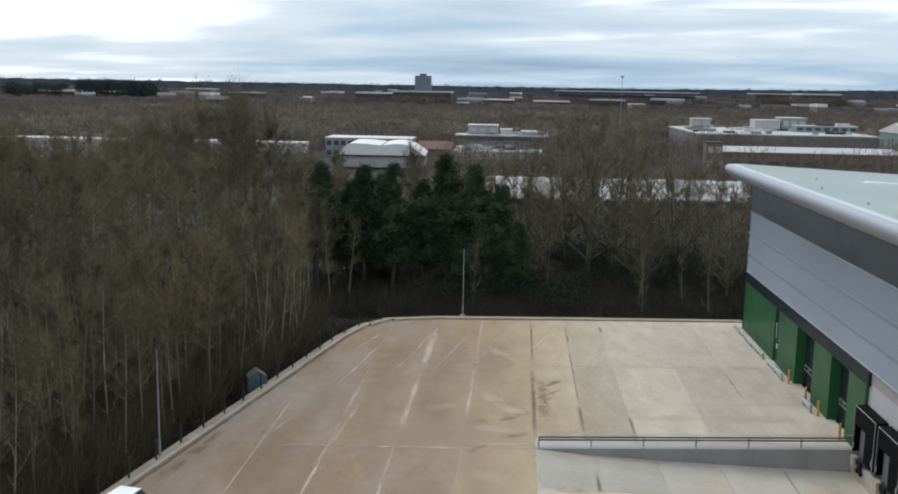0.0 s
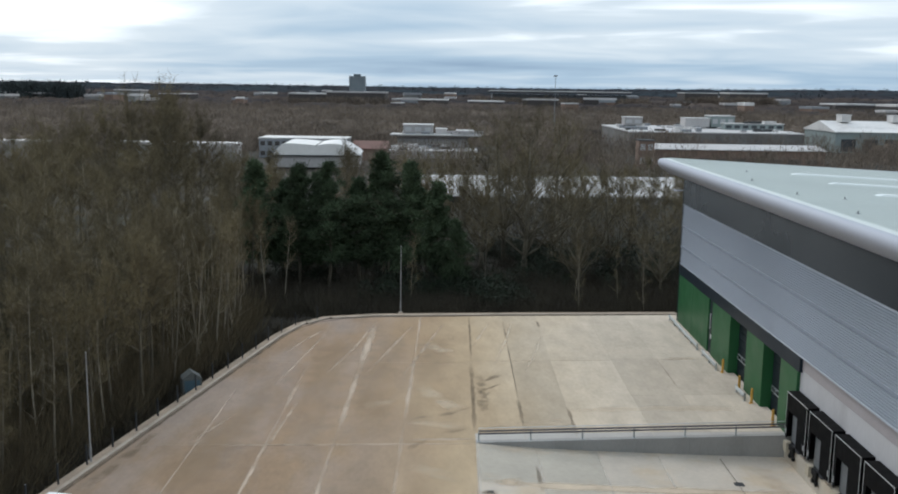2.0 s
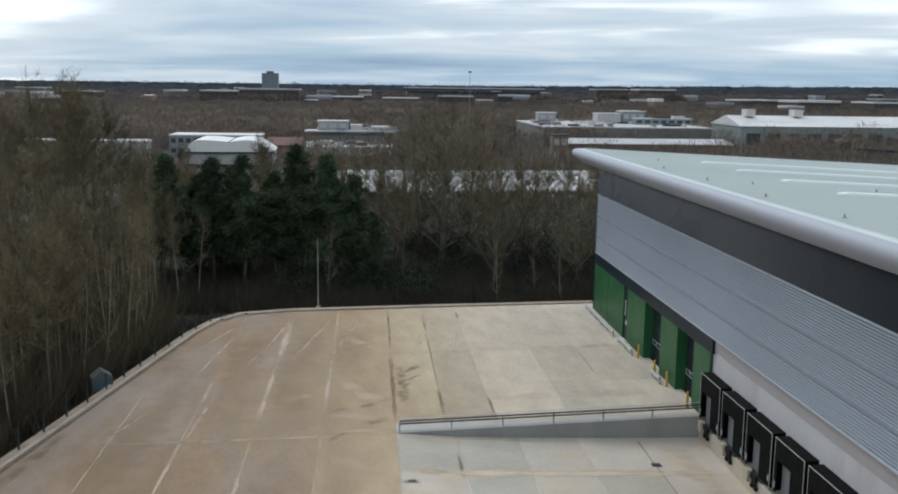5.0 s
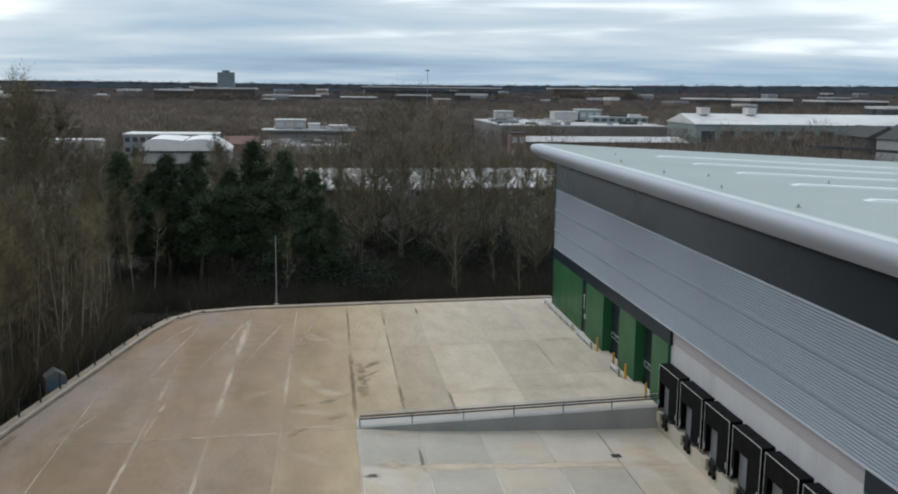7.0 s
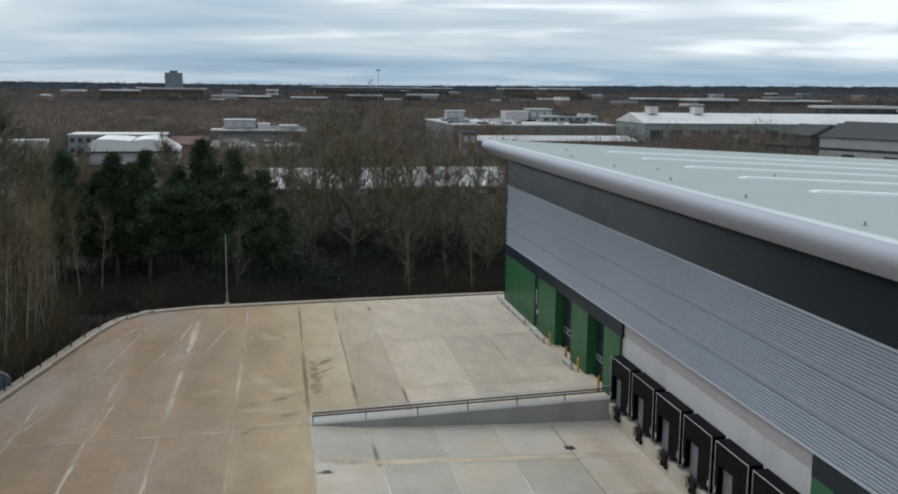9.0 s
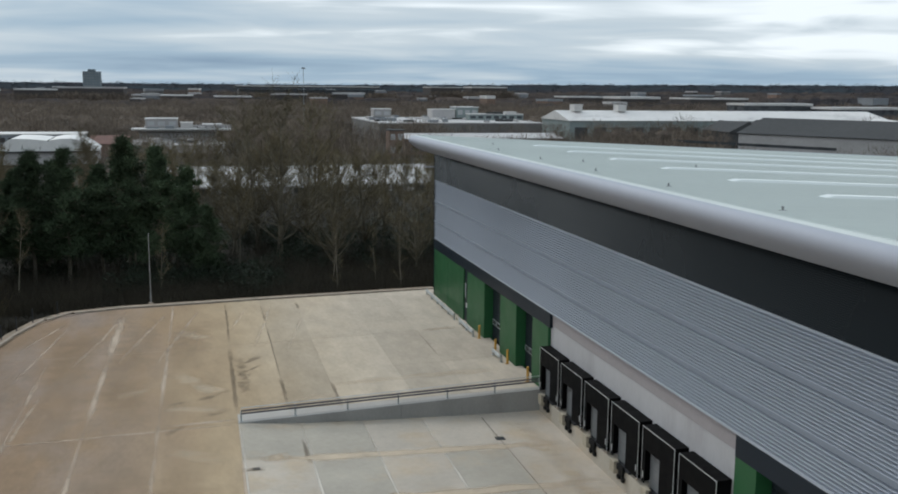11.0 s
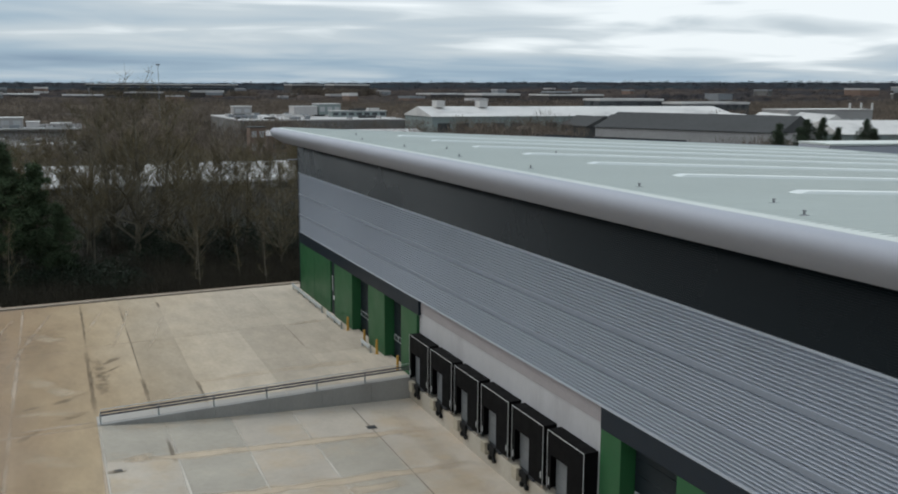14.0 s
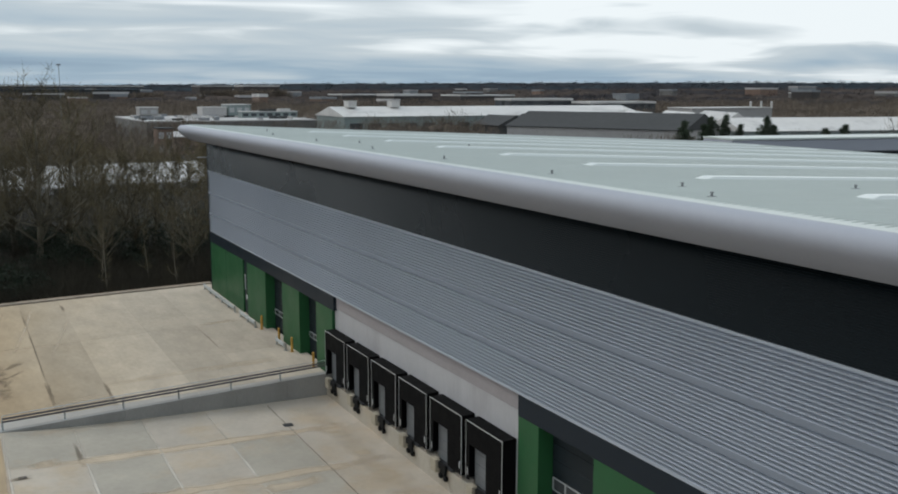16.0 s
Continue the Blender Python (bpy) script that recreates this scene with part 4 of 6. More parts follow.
gully = solid("gully_cover", box(B(), -20.3, -19.9, 50.3, 50.6, -0.10, -0.035, 0.004), M["dark_steel"], "small dark iron gully cover in the apron", "drain cover")

# ---- cabinet behind the kerb ----
cab = thing("service_cabinet", "blue-grey service cabinet with a pale frame behind the kerb", "cabinet", at=(-42.6, 67.0, 0.0))
bm = B()
extrude_y(bm, [(-0.55, 0.0), (0.55, 0.0), (0.55, 1.15), (0.0, 1.55), (-0.55, 1.15)], -0.45, 0.45)
part("body", bm, M["cabinet"], cab)
bm = B()
for x in (-0.5, 0.5):
    box(bm, x - 0.05, x + 0.05, -0.50, -0.452, 0.05, 1.15, 0.006)
box(bm, -0.45, 0.45, -0.50, -0.452, 0.05, 0.14, 0.006)
box(bm, -0.45, 0.45, -0.50, -0.452, 1.06, 1.15, 0.006)
part("frame", bm, M["cabinet"], cab)
bm = B()
box(bm, -0.44, 0.44, -0.475, -0.452, 0.16, 1.04, 0.006)
dr = part("door", bm, M["cabinet_door"], cab, "slate blue door")
bm = B()
tube(bm, (0.34, -0.50, 0.5), (0.34, -0.50, 0.7), 0.015, n=6)
part("handle", bm, M["galv"], dr)
for k in list(cab.children):
    k.matrix_parent_inverse = Matrix()
cab.matrix_basis = pose(-42.2, 69.0, -0.75, 0, 0, 24) @ Matrix.Diagonal((1.3, 1.3, 1.25, 1))

# ---- deposits on the concrete: pale dust along joints, tyre tracks, silt ----
def deposit(name, label, lines, mat, zf, seed):
    """Thin uneven ribbons along lines of (x, y) points with a width, fading to their edges."""
    rng = random.Random(seed)
    v, f, fade = [], [], []
    for pts, width in lines:
        fine = []
        for (ax, ay), (bx, by) in zip(pts, pts[1:]):
            n = max(2, int(math.hypot(bx - ax, by - ay) / 0.8))
            fine += [(ax + (bx - ax) * k / n, ay + (by - ay) * k / n) for k in range(n)]
        fine.append(pts[-1])
        b0 = len(v)
        for k, (x, y) in enumerate(fine):
            p, q = fine[max(0, k - 1)], fine[min(len(fine) - 1, k + 1)]
            d = math.hypot(q[0] - p[0], q[1] - p[1])
            nx, ny = -(q[1] - p[1]) / d, (q[0] - p[0]) / d
            w = width * (0.65 + 0.7 * rng.random())
            o = rng.uniform(-0.12, 0.12) * width
            end = min(1.0, 4 * k / len(fine) + 0.1, 4 * (len(fine) - 1 - k) / len(fine) + 0.1)
            for s_, a_ in ((-1, 0), (-0.35, 1), (0.35, 1), (1, 0)):
                px, py = x + nx * (o + w * s_), y + ny * (o + w * s_)
                v.append((px, py, zf(px) + 0.005))
                fade.append(a_ * end)
            if k:
                c = b0 + 4 * k
                f += [(c - 4 + i, c - 3 + i, c + 1 + i, c + i) for i in range(3)]
    me = data_mesh(name, v, f, mat)
    at = me.attributes.new("fade", "FLOAT", "POINT")
    at.data.foreach_set("value", fade)
    return tagged(new(name, me), label, "yard marking", kind="stuff")


def yline(x, y0, y1):
    return [(x, y0), (x + 0.02, (y0 + y1) / 2), (x, y1)]


deposit("joint_dust", "pale sandy dust lying along the yard joints", [
    (yline(-25.6, 20, 62), 0.15), (yline(-25.6, 62.1, 78), 0.19), (yline(-25.6, 78.1, 93), 0.14), (yline(-29.9, 20, 60), 0.17), (yline(-29.9, 60.1, 73), 0.22), (yline(-29.9, 73, 89), 0.34), (yline(-34.2, 20, 63.9), 0.15), (yline(-34.2, 64, 74), 0.20), (yline(-38.6, 36, 70), 0.07), ([(-25.0, 58.3), (-20.9, 58.6)], 0.22),
    (yline(RAMP_X, 20, 57.5), 0.11), ([(-37.5, 56.75), (-30, 57.15), (-21, 57.75)], 0.11), ([(-37, 56.8), (-31, 57.1)], 0.15)], M["dust_line"], flat, 1)
deposit("apron_dust", "pale dust along the apron joints", [
    (yline(-16.85, 20, 57.6), 0.10), (yline(-12.9, 20, 57.9), 0.11), (yline(-8.95, 20, 58.1), 0.10), (yline(RAMP_X + 0.12, 20, 57.4), 0.10)], M["joint_pale"], dip, 2)
deposit("apron_wash", "sandy bands washed along the cross joints of the apron", [
    ([(-20.6, skew_y(y, -20.6)), (-12, skew_y(y, -12)), (-1, skew_y(y, -1))], w) for y, w in ((51.9, 0.55), (45.7, 0.6), (39.4, 0.55), (33.2, 0.5), (27.0, 0.5))] + [
    ([(-20, 45.0), (-15, 45.4)], 0.8), ([(-9.5, 44.9), (-5.6, 45.3)], 0.9), ([(-19.8, 52.0), (-18, 52.3)], 0.7)], M["tan_band"], dip, 3)
deposit("dock_wash", "faint sandy wheel marks before the docks", [([(-2.6, 34), (-2.4, 46), (-2.7, 57)], 1.1)], M["tan_wash"], dip, 33)
deposit("yard_wash", "sandy wash marks on the upper yard", [
    ([(-13.8, 64.6), (-8, 65.2), (-1.5, 65.6)], 0.7), ([(-20.6, 60.2), (-17.6, 60.5)], 0.5), ([(-24.9, 70), (-23, 66), (-21.6, 64)], 0.9), ([(-25.2, 62), (-23.4, 61.2), (-21.4, 61)], 0.8), ([(-28.6, 65), (-26.4, 66)], 0.8), ([(-24.8, 82), (-22.6, 79)], 0.8), ([(-24.6, 54), (-21.5, 51.6)], 0.9), ([(-4.6, 78.4), (-1, 78.8)], 0.45), ([(-20, 60.8), (-14, 62.0)], 0.9), ([(-19.5, 76.9), (-15, 77.2)], 0.35)], M["tan_wash"], flat, 4)
deposit("tyre_tracks", "pale curved tyre tracks over the dusty concrete", [
    ([(-34.4, 87.0), (-35.94, 81.6), (-36.93, 77.6)], 0.16), ([(-34.2, 84.5), (-35.1, 76.1), (-35.9, 69.3)], 0.14), ([(-29.7, 91), (-31.0, 80.2), (-32.4, 72.4)], 0.18), ([(-26.1, 89.3), (-27.7, 80.9), (-29.2, 72.9)], 0.18),
    ([(-23.3, 89.6), (-25.2, 78.8), (-26.3, 72.2)], 0.17),
    ([(-33.5, 65.7), (-33.8, 60.5), (-34.1, 55)], 0.15), ([(-37.4, 62.5), (-38.2, 59.8), (-39.1, 57.4)], 0.14)], M["tyre_dust"], flat, 5)
deposit("pale_tracks", "pale tyre tracks on the cleaner concrete", [([(-18.9, 90), (-20.6, 81.5)], 0.17), ([(-14.2, 85.2), (-15.4, 78.8), (-16.5, 73.7)], 0.16), ([(-16.6, 91), (-17.6, 83.3), (-18.9, 75.9)], 0.16)], M["tyre_pale"], flat, 9)
deposit("joint_silt", "dark silt caught in the yard joints", [
    (yline(RAMP_X, 76.1, 92.5), 0.13), (yline(RAMP_X - 0.03, 59.8, 76), 0.21), (yline(-17.5, 67.1, 83.9), 0.08), (yline(-17.5, 60, 67), 0.18), (yline(-17.5, 84, 91), 0.13), (yline(-14.05, 59.8, 65.4), 0.14), (yline(-14.1, 88.5, 91.5), 0.13), (yline(-4.95, 70, 78), 0.05), ([(-20.6, 60.9), (-17.6, 61.2)], 0.10)], M["dirt_line"], flat, 6)
deposit("kerb_silt", "dark silt lying in the channel inside the kerb", [([(x + 0.13 * uy, y - 0.13 * ux) for x, y, ux, uy in ((x, y, math.cos(a), math.sin(a)) for x, y, a in along(KERB, 3.0)) if y > 20], 0.15)], M["kerb_dirt"], flat, 27)
deposit("apron_silt", "dark silt beside an apron joint", [(yline(-17.1, 51.2, 55.4), 0.17), ([(-20.9, 50.25), (-19.6, 50.3)], 0.28)], M["dirt_line"], dip, 7)
def damp_flat(x):
    return -0.002


deposit("silt_stain", "brown silt fanning from the dark joint", [
    ([(-20.7, 70.5), (-19.6, 71.6), (-18.4, 73.4)], 0.35), ([(-20.9, 66.3), (-20, 67.5), (-19.1, 69.3)], 0.35), ([(-25.2, 56.6), (-23.4, 59), (-21.2, 60.8)], 0.4), ([(-20.3, 73.2), (-20.0, 63.3)], 0.5), ([(-20.6, 68.2), (-18.6, 70.6)], 0.28), ([(-25.2, 62.2), (-22.6, 63.4), (-21.0, 65)], 0.35), ([(-20.9, 50.3), (-19.6, 50.35)], 0.35), ([(-41.6, 59.5), (-42.6, 52.0), (-43.2, 49.5)], 0.4)], M["dirt_stain"], flat, 8)
deposit("brown_wash", "faint brown dust smears along the yard bays", [([(-23.5, 86), (-24.2, 74), (-23.2, 64)], 1.6), ([(-27.8, 88), (-28.3, 70), (-27.5, 58)], 1.7), ([(-22.9, 56), (-24, 48), (-23, 38)], 1.6), ([(-32, 82), (-32.5, 66), (-31.5, 54)], 1.8), ([(-36, 72), (-37, 60), (-38, 48)], 1.8), ([(-27.5, 52), (-28, 44), (-27, 34)], 1.8)], M["brown_wash"], damp_flat, 17)

# ---- parked car by the kerb ----
car = thing("car", "white parked hatchback beside the kerb", "car")
side = [(-2.05, 0.35), (-2.1, 0.75), (-1.95, 0.98), (-1.2, 1.02), (0.85, 1.0), (1.75, 0.82), (2.05, 0.65), (2.08, 0.35)]
bm = B()
rows = []
for x, inset in ((-0.86, 0.06), (-0.80, 0.0), (0.80, 0.0), (0.86, 0.06)):
    rows.append([bm.verts.new((x, y, z - (inset if z > 0.6 else 0))) for y, z in side])
for r0, r1 in zip(rows, rows[1:]):
    for i in range(len(side)):
        j = (i + 1) % len(side)
        bm.faces.new((r0[i], r0[j], r1[j], r1[i]))
bm.faces.new(rows[0][::-1]); bm.faces.new(rows[-1])
part("body", bm, M["car_white"], car)
bm = B()
cab_side = [(-1.95, 0.98), (-1.62, 1.42), (-0.2, 1.48), (0.35, 1.38), (1.05, 0.99)]
va = [bm.verts.new((-0.74 + (0.12 if z > 1.2 else 0), y, z)) for y, z in cab_side]
vb = [bm.verts.new((0.74 - (0.12 if z > 1.2 else 0), y, z)) for y, z in cab_side]
for i in range(5):
    j = (i + 1) % 5
    bm.faces.new((va[i], va[j], vb[j], vb[i]))
bm.faces.new(va[::-1]); bm.faces.new(vb)
part("glasshouse", bm, M["car_glass"], car, "dark tinted glass")
bm = B()
extrude_x = [(-1.66, 1.425), (-1.60, 1.47), (-0.2, 1.525), (0.32, 1.43), (0.30, 1.395)]
va = [bm.verts.new((-0.63, y, z)) for y, z in extrude_x]
vb = [bm.verts.new((0.63, y, z)) for y, z in extrude_x]
for i in range(5):
    j = (i + 1) % 5
    bm.faces.new((va[i], va[j], vb[j], vb[i]))
bm.faces.new(va[::-1]); bm.faces.new(vb)
part("roof_panel", bm, M["car_white"], car)
for x in (-0.80, 0.80):
    for y in (-1.3, 1.28):
        w_ = part("wheel", tube(B(), (x - 0.09, y, 0.31), (x + 0.09, y, 0.31), 0.31, n=16), M["rubber"], car, "black tyre")
        part("rim", tube(B(), (x - 0.10, y, 0.31), (x + 0.10, y, 0.31), 0.19, n=12), M["galv"], w_, "silver rim")
for x in (-0.62, 0.62):
    part("tail_lamp", box(B(), x - 0.12, x + 0.12, -2.13, -2.07, 0.72, 0.9, 0.01), M["tail_lamp"], car)
    part("headlight", box(B(), x - 0.14, x + 0.14, 1.98, 2.09, 0.62, 0.72, 0.01), M["galv"], car)
car.matrix_basis = pose(-42.95, 44.35, 0.0, 0, 0, 169.8)

# ---- trees ----
def frusta(verts, faces, pts, rads, n):
    """A tapered tube along points, added to vertex and face lists."""
    b0 = len(verts)
    for k, p in enumerate(pts):
        d = (pts[min(k + 1, len(pts) - 1)] - pts[max(k - 1, 0)]).normalized()
        a = d.orthogonal().normalized()
        c = d.cross(a)
        for i in range(n):
            w = 2 * math.pi * i / n
            verts.append(p + (a * math.cos(w) + c * math.sin(w)) * rads[k])
    for k in range(len(pts) - 1):
        for i in range(n):
            j = (i + 1) % n
            faces.append((b0 + k * n + i, b0 + k * n + j, b0 + (k + 1) * n + j, b0 + (k + 1) * n + i))


def sliver(verts, faces, p, d, length, width, rng):
    """One thin twig or needle spray: a narrow pointed blade."""
    side = d.cross(Vector((rng.uniform(-1, 1), rng.uniform(-1, 1), rng.uniform(-1, 1))))
    if side.length < 1e-4:
        return
    side = side.normalized() * width * 0.5
    b0 = len(verts)
    verts += [p - side, p + side, p + d * length]
    faces.append((b0, b0 + 1, b0 + 2))


def bare_tree(seed, h, spread, base, limbs, twigs, width, trunk_r, lean=0.03, low=-0.35):
    """A leafless tree: a trunk dividing into limbs that fill a domed crown, and a haze of twigs. Returns trunk and crown mesh data."""
    rng = random.Random(seed)
    tv, tf, cv, cf = [], [], [], []
    lx, ly = rng.uniform(-lean, lean), rng.uniform(-lean, lean)
    n = 9
    trunk = []
    for k in range(n + 1):
        u = k / n
        trunk.append(Vector((lx * h * u + 0.012 * math.sin(3 * u + seed) * h, ly * h * u + 0.012 * math.cos(4 * u + seed) * h, h * 0.86 * u)))
    rad = [trunk_r * (1 - 0.90 * (k / n) ** 0.9) * (1.35 if k == 0 else 1) for k in range(n + 1)]
    frusta(tv, tf, trunk, rad, 6)
    mid = 0.5 * (1 + base) * h
    half = 0.5 * (1 - base) * h
    ends = []
    for i in range(limbs):
        a = i * 2.4 + rng.uniform(-0.6, 0.6)
        el = low + (1.45 - low) * ((i + rng.random()) / limbs) ** 1.1
        r = rng.uniform(0.72, 1.04)
        tip = Vector((lx * h + spread * r * math.cos(el) * math.cos(a), ly * h + spread * r * math.cos(el) * math.sin(a), mid + half * r * math.sin(el)))
        flat_ = math.hypot(tip.x, tip.y)
        z0 = max(base * h * 0.75, min(tip.z - flat_ * rng.uniform(0.6, 1.3), h * 0.74))
        u = z0 / (h * 0.86)
        k = min(n - 1, int(u * n))
        p = trunk[k].lerp(trunk[k + 1], u * n - k)
        ln = (tip - p).length
        bow = Vector((0, 0, -0.10 * flat_))
        pts = [p]
        for q in (0.25, 0.5, 0.75, 1.0):
            pts.append(p.lerp(tip, q) + bow * math.sin(math.pi * q) + Vector((rng.gauss(0, 1), rng.gauss(0, 1), rng.gauss(0, 0.6))) * ln * 0.035 * (q < 1))
        r0 = max(0.022, rad[k] * 0.5)
        frusta(tv, tf, pts, [r0 * (1 - 0.21 * s) for s in range(5)], 3)
        ends.append((pts[1:], ln))
        for q in range(7):
            s = rng.randint(0, 3)
            dd = (pts[s + 1] - pts[s]).normalized()
            dd = (dd + Vector((rng.uniform(-0.9, 0.9), rng.uniform(-0.9, 0.9), rng.uniform(-0.3, 0.7)))).normalized()
            l2 = ln * rng.uniform(0.2, 0.5)
            sub_ = [pts[s], pts[s] + dd * l2 * 0.5, pts[s] + dd * l2 + Vector((0, 0, l2 * 0.12))]
            frusta(tv, tf, sub_, [r0 * 0.45, r0 * 0.3, r0 * 0.12], 3)
            ends.append((sub_, l2 * 1.3))
    wts = [e[1] for e in ends]
    for pts, ln in rng.choices(ends, weights=wts, k=twigs):
        s = rng.uniform(0.1, 1.0) * (len(pts) - 1)
        k = min(len(pts) - 2, int(s))
        p = pts[k].lerp(pts[k + 1], s - k)
        d = (pts[k + 1] - pts[k]).normalized()
        d = (d * 0.5 + Vector((rng.uniform(-1, 1), rng.uniform(-1, 1), rng.uniform(-0.35, 1.1)))).normalized()
        sliver(cv, cf, p, d, rng.uniform(0.35, 1.4), width * rng.uniform(0.6, 1.4), rng)
    return (tv, tf), (cv, cf)


def pine_tree(seed, h, spread, tufts, base=0.35):
    """A pine: trunk bare below, whorled limbs that turn up, and ragged cushions of needles along and at the end of each."""
    rng = random.Random(seed)
    tv, tf, cv, cf = [], [], [], []
    n = 6
    trunk = [Vector((0.22 * math.sin(k + seed), 0.22 * math.cos(1.3 * k + seed), h * 0.97 * k / n)) for k in range(n + 1)]
    frusta(tv, tf, trunk, [0.24 * (1 - 0.14 * k) for k in range(n + 1)], 7)
    limbs = 52
    lop = [rng.uniform(0.55, 1.25) for _ in range(7)]          # the crown is fuller on some sides and levels than on others
    for i in range(limbs):
        u = base + (1.0 - base) * ((i + rng.uniform(0, 0.8)) / limbs) ** 0.9
        u = min(u, 0.995)
        k = min(n - 1, int(u * n))
        p = trunk[k].lerp(trunk[k + 1], u * n - k)
        a = i * 2.4 + rng.uniform(-0.5, 0.5)
        v_ = (u - base) / (1 - base)
        full = lop[int(v_ * 3.99)] * 0.5 + lop[4 + int((a % 6.283) / 2.1)] * 0.5
        ln = spread * min(1.0, 0.5 + 2.0 * v_) * (1.05 - v_) ** 1.15 * full * rng.uniform(0.45, 1.2)
        d = Vector((math.cos(a), math.sin(a), rng.uniform(-0.15, 0.25) + 0.5 * v_ * v_))
        q = p + d * ln
        frusta(tv, tf, [p, p.lerp(q, 0.5) + Vector((0, 0, -0.12)), q], [0.06, 0.04, 0.015], 4)
        for c_ in range(3 if ln > 0.9 else 2):
            m = p.lerp(q, (1.0, 0.68, 0.4)[c_]) + Vector((rng.gauss(0, 0.25), rng.gauss(0, 0.25), rng.uniform(0.0, 0.25)))
            rad = rng.uniform(0.4, 0.85) * (1.0 - 0.4 * v_)
            for t in range(tufts):
                o = Vector((rng.gauss(0, 1), rng.gauss(0, 1), rng.gauss(0, 0.85)))
                c = m + o * rad * 0.55
                dd = (o.normalized() * 0.7 + Vector((rng.uniform(-1, 1), rng.uniform(-1, 1), rng.uniform(-0.2, 1.0)))).normalized()
                sliver(cv, cf, c, dd, rng.uniform(0.3, 0.62), 0.10, rng)
    return (tv, tf), (cv, cf)


def tree_thing(name, label, data, bark, leaf, group):
    ob = thing(name, label, "tree", group=group)
    hang(new("trunk", data_mesh("trunk", *data[0], M[bark])), ob)
    hang(new("crown", data_mesh("crown", *data[1], M[leaf])), ob)
    return ob


KINDS = []
for s in range(4):        # broad grey-brown trees
    KINDS.append(("bare_tree", "leafless grey-brown broadleaf tree in the winter wood", bare_tree(10 + s, 16.5, 3.7, 0.26, 20, 3900, 0.026, 0.19, low=-0.4), "bark", "twig", "bare broadleaf trees"))
for s in range(3):        # slender birches
    KINDS.append(("birch_tree", "slender leafless birch with a pale trunk", bare_tree(30 + s, 15.5, 1.6, 0.12, 15, 1450, 0.024, 0.13, lean=0.06, low=-0.5), "bark_birch", "twig", "slender birches"))
for s in range(2):        # heavy limbed oaks
    KINDS.append(("oak_tree", "spreading leafless oak with thick pale limbs", bare_tree(50 + s, 14.5, 5.2, 0.16, 20, 3000, 0.027, 0.26, low=-0.6, lean=0.08), "bark_pale", "twig", "bare oaks"))
for s in range(3):        # pines
    KINDS.append(("pine_tree", "dark green pine among the bare trees", pine_tree(70 + s, 15.2, 5.2, 120, 0.22), "bark", "needle", "dark pines"))
for s in range(3):        # thin young trees at the edge of the wood
    KINDS.append(("young_tree", "thin pale-stemmed young tree, leafless, at the wood's edge", bare_tree(90 + s, 11.5, 1.2, 0.06, 9, 420, 0.022, 0.08, lean=0.09, low=-0.8), "bark_birch", "twig", "young trees"))
PROTO = {}


def plant(k, x, y, z, size, turn):
    m = Matrix.Translation((x, y, z)) @ Matrix.Rotation(turn, 4, "Z")
    if k not in PROTO:
        name, label, data, bark, leaf, group = KINDS[k]
        PROTO[k] = tree_thing(name, label, data, bark, leaf, group)
        ob = PROTO[k]
        ob.matrix_basis = m @ Matrix.Diagonal((size, size, size, 1))
    else:
        ob = copy_thing(PROTO[k], m)
        ob.scale = (size, size, size)
    return ob


GZ = -1.55
rng = random.Random(7)
taken = []


def free(x, y, gap):
    if any((x - a) ** 2 + (y - c) ** 2 < gap * gap for a, c in taken):
        return False
    taken.append((x, y))
    return True


# pines behind the far kerb
for k, (x, y, size) in enumerate(((-45.9, 112, 1.02), (-41.0, 112, 0.99), (-37.3, 112, 1.01), (-39.2, 118, 0.9), (-34.0, 114, 0.88), (-30.9, 112, 1.09), (-27.5, 111, 1.03), (-24.3, 112, 0.87), (-22.2, 109, 0.60), (-43.5, 117, 0.84))):
    taken.append((x, y))
    plant(9 + k % 3, x, y, GZ, size, k * 1.7)
# oaks and mixed trees between the pines and the warehouse end
for k, (x, y, size) in enumerate(((-13.2, 121.5, 1.60), (-6.5, 119.0, 1.08), (-2.0, 123.0, 1.1), (4.5, 119.0, 1.0), (-18.5, 127.0, 1.3), (10.0, 124.0, 1.05), (1.8, 130.0, 1.0), (-9.0, 129.0, 1.56), (-15.5, 133.0, 1.5))):
    taken.append((x, y))
    plant(7 + k % 2, x, y, GZ, size, k * 2.1)
for i in range(900):
    x, y = rng.uniform(-44, 26), rng.uniform(112, 186)
    if len(taken) > 92:
        break
    if free(x, y, 5.0):
        near = y < 128
        plant(rng.choice((0, 1, 2, 3, 4, 5, 6, 7, 8)), x, y, GZ, rng.uniform(0.55, 0.98) if near else rng.uniform(0.62, 0.98), rng.uniform(0, 6.28))
# a stand of taller trees inside the long wood
for k, (x, y, size) in enumerate(((-66.5, 145, 1.50), (-71.5, 145, 1.48), (-61.5, 147, 1.30), (-68.5, 150, 1.46), (-64.0, 139, 1.34), (-76.2, 146, 1.36), (-80.5, 147, 1.26))):
    taken.append((x, y))
    plant(k % 4, x, y, GZ, size, k * 1.3)
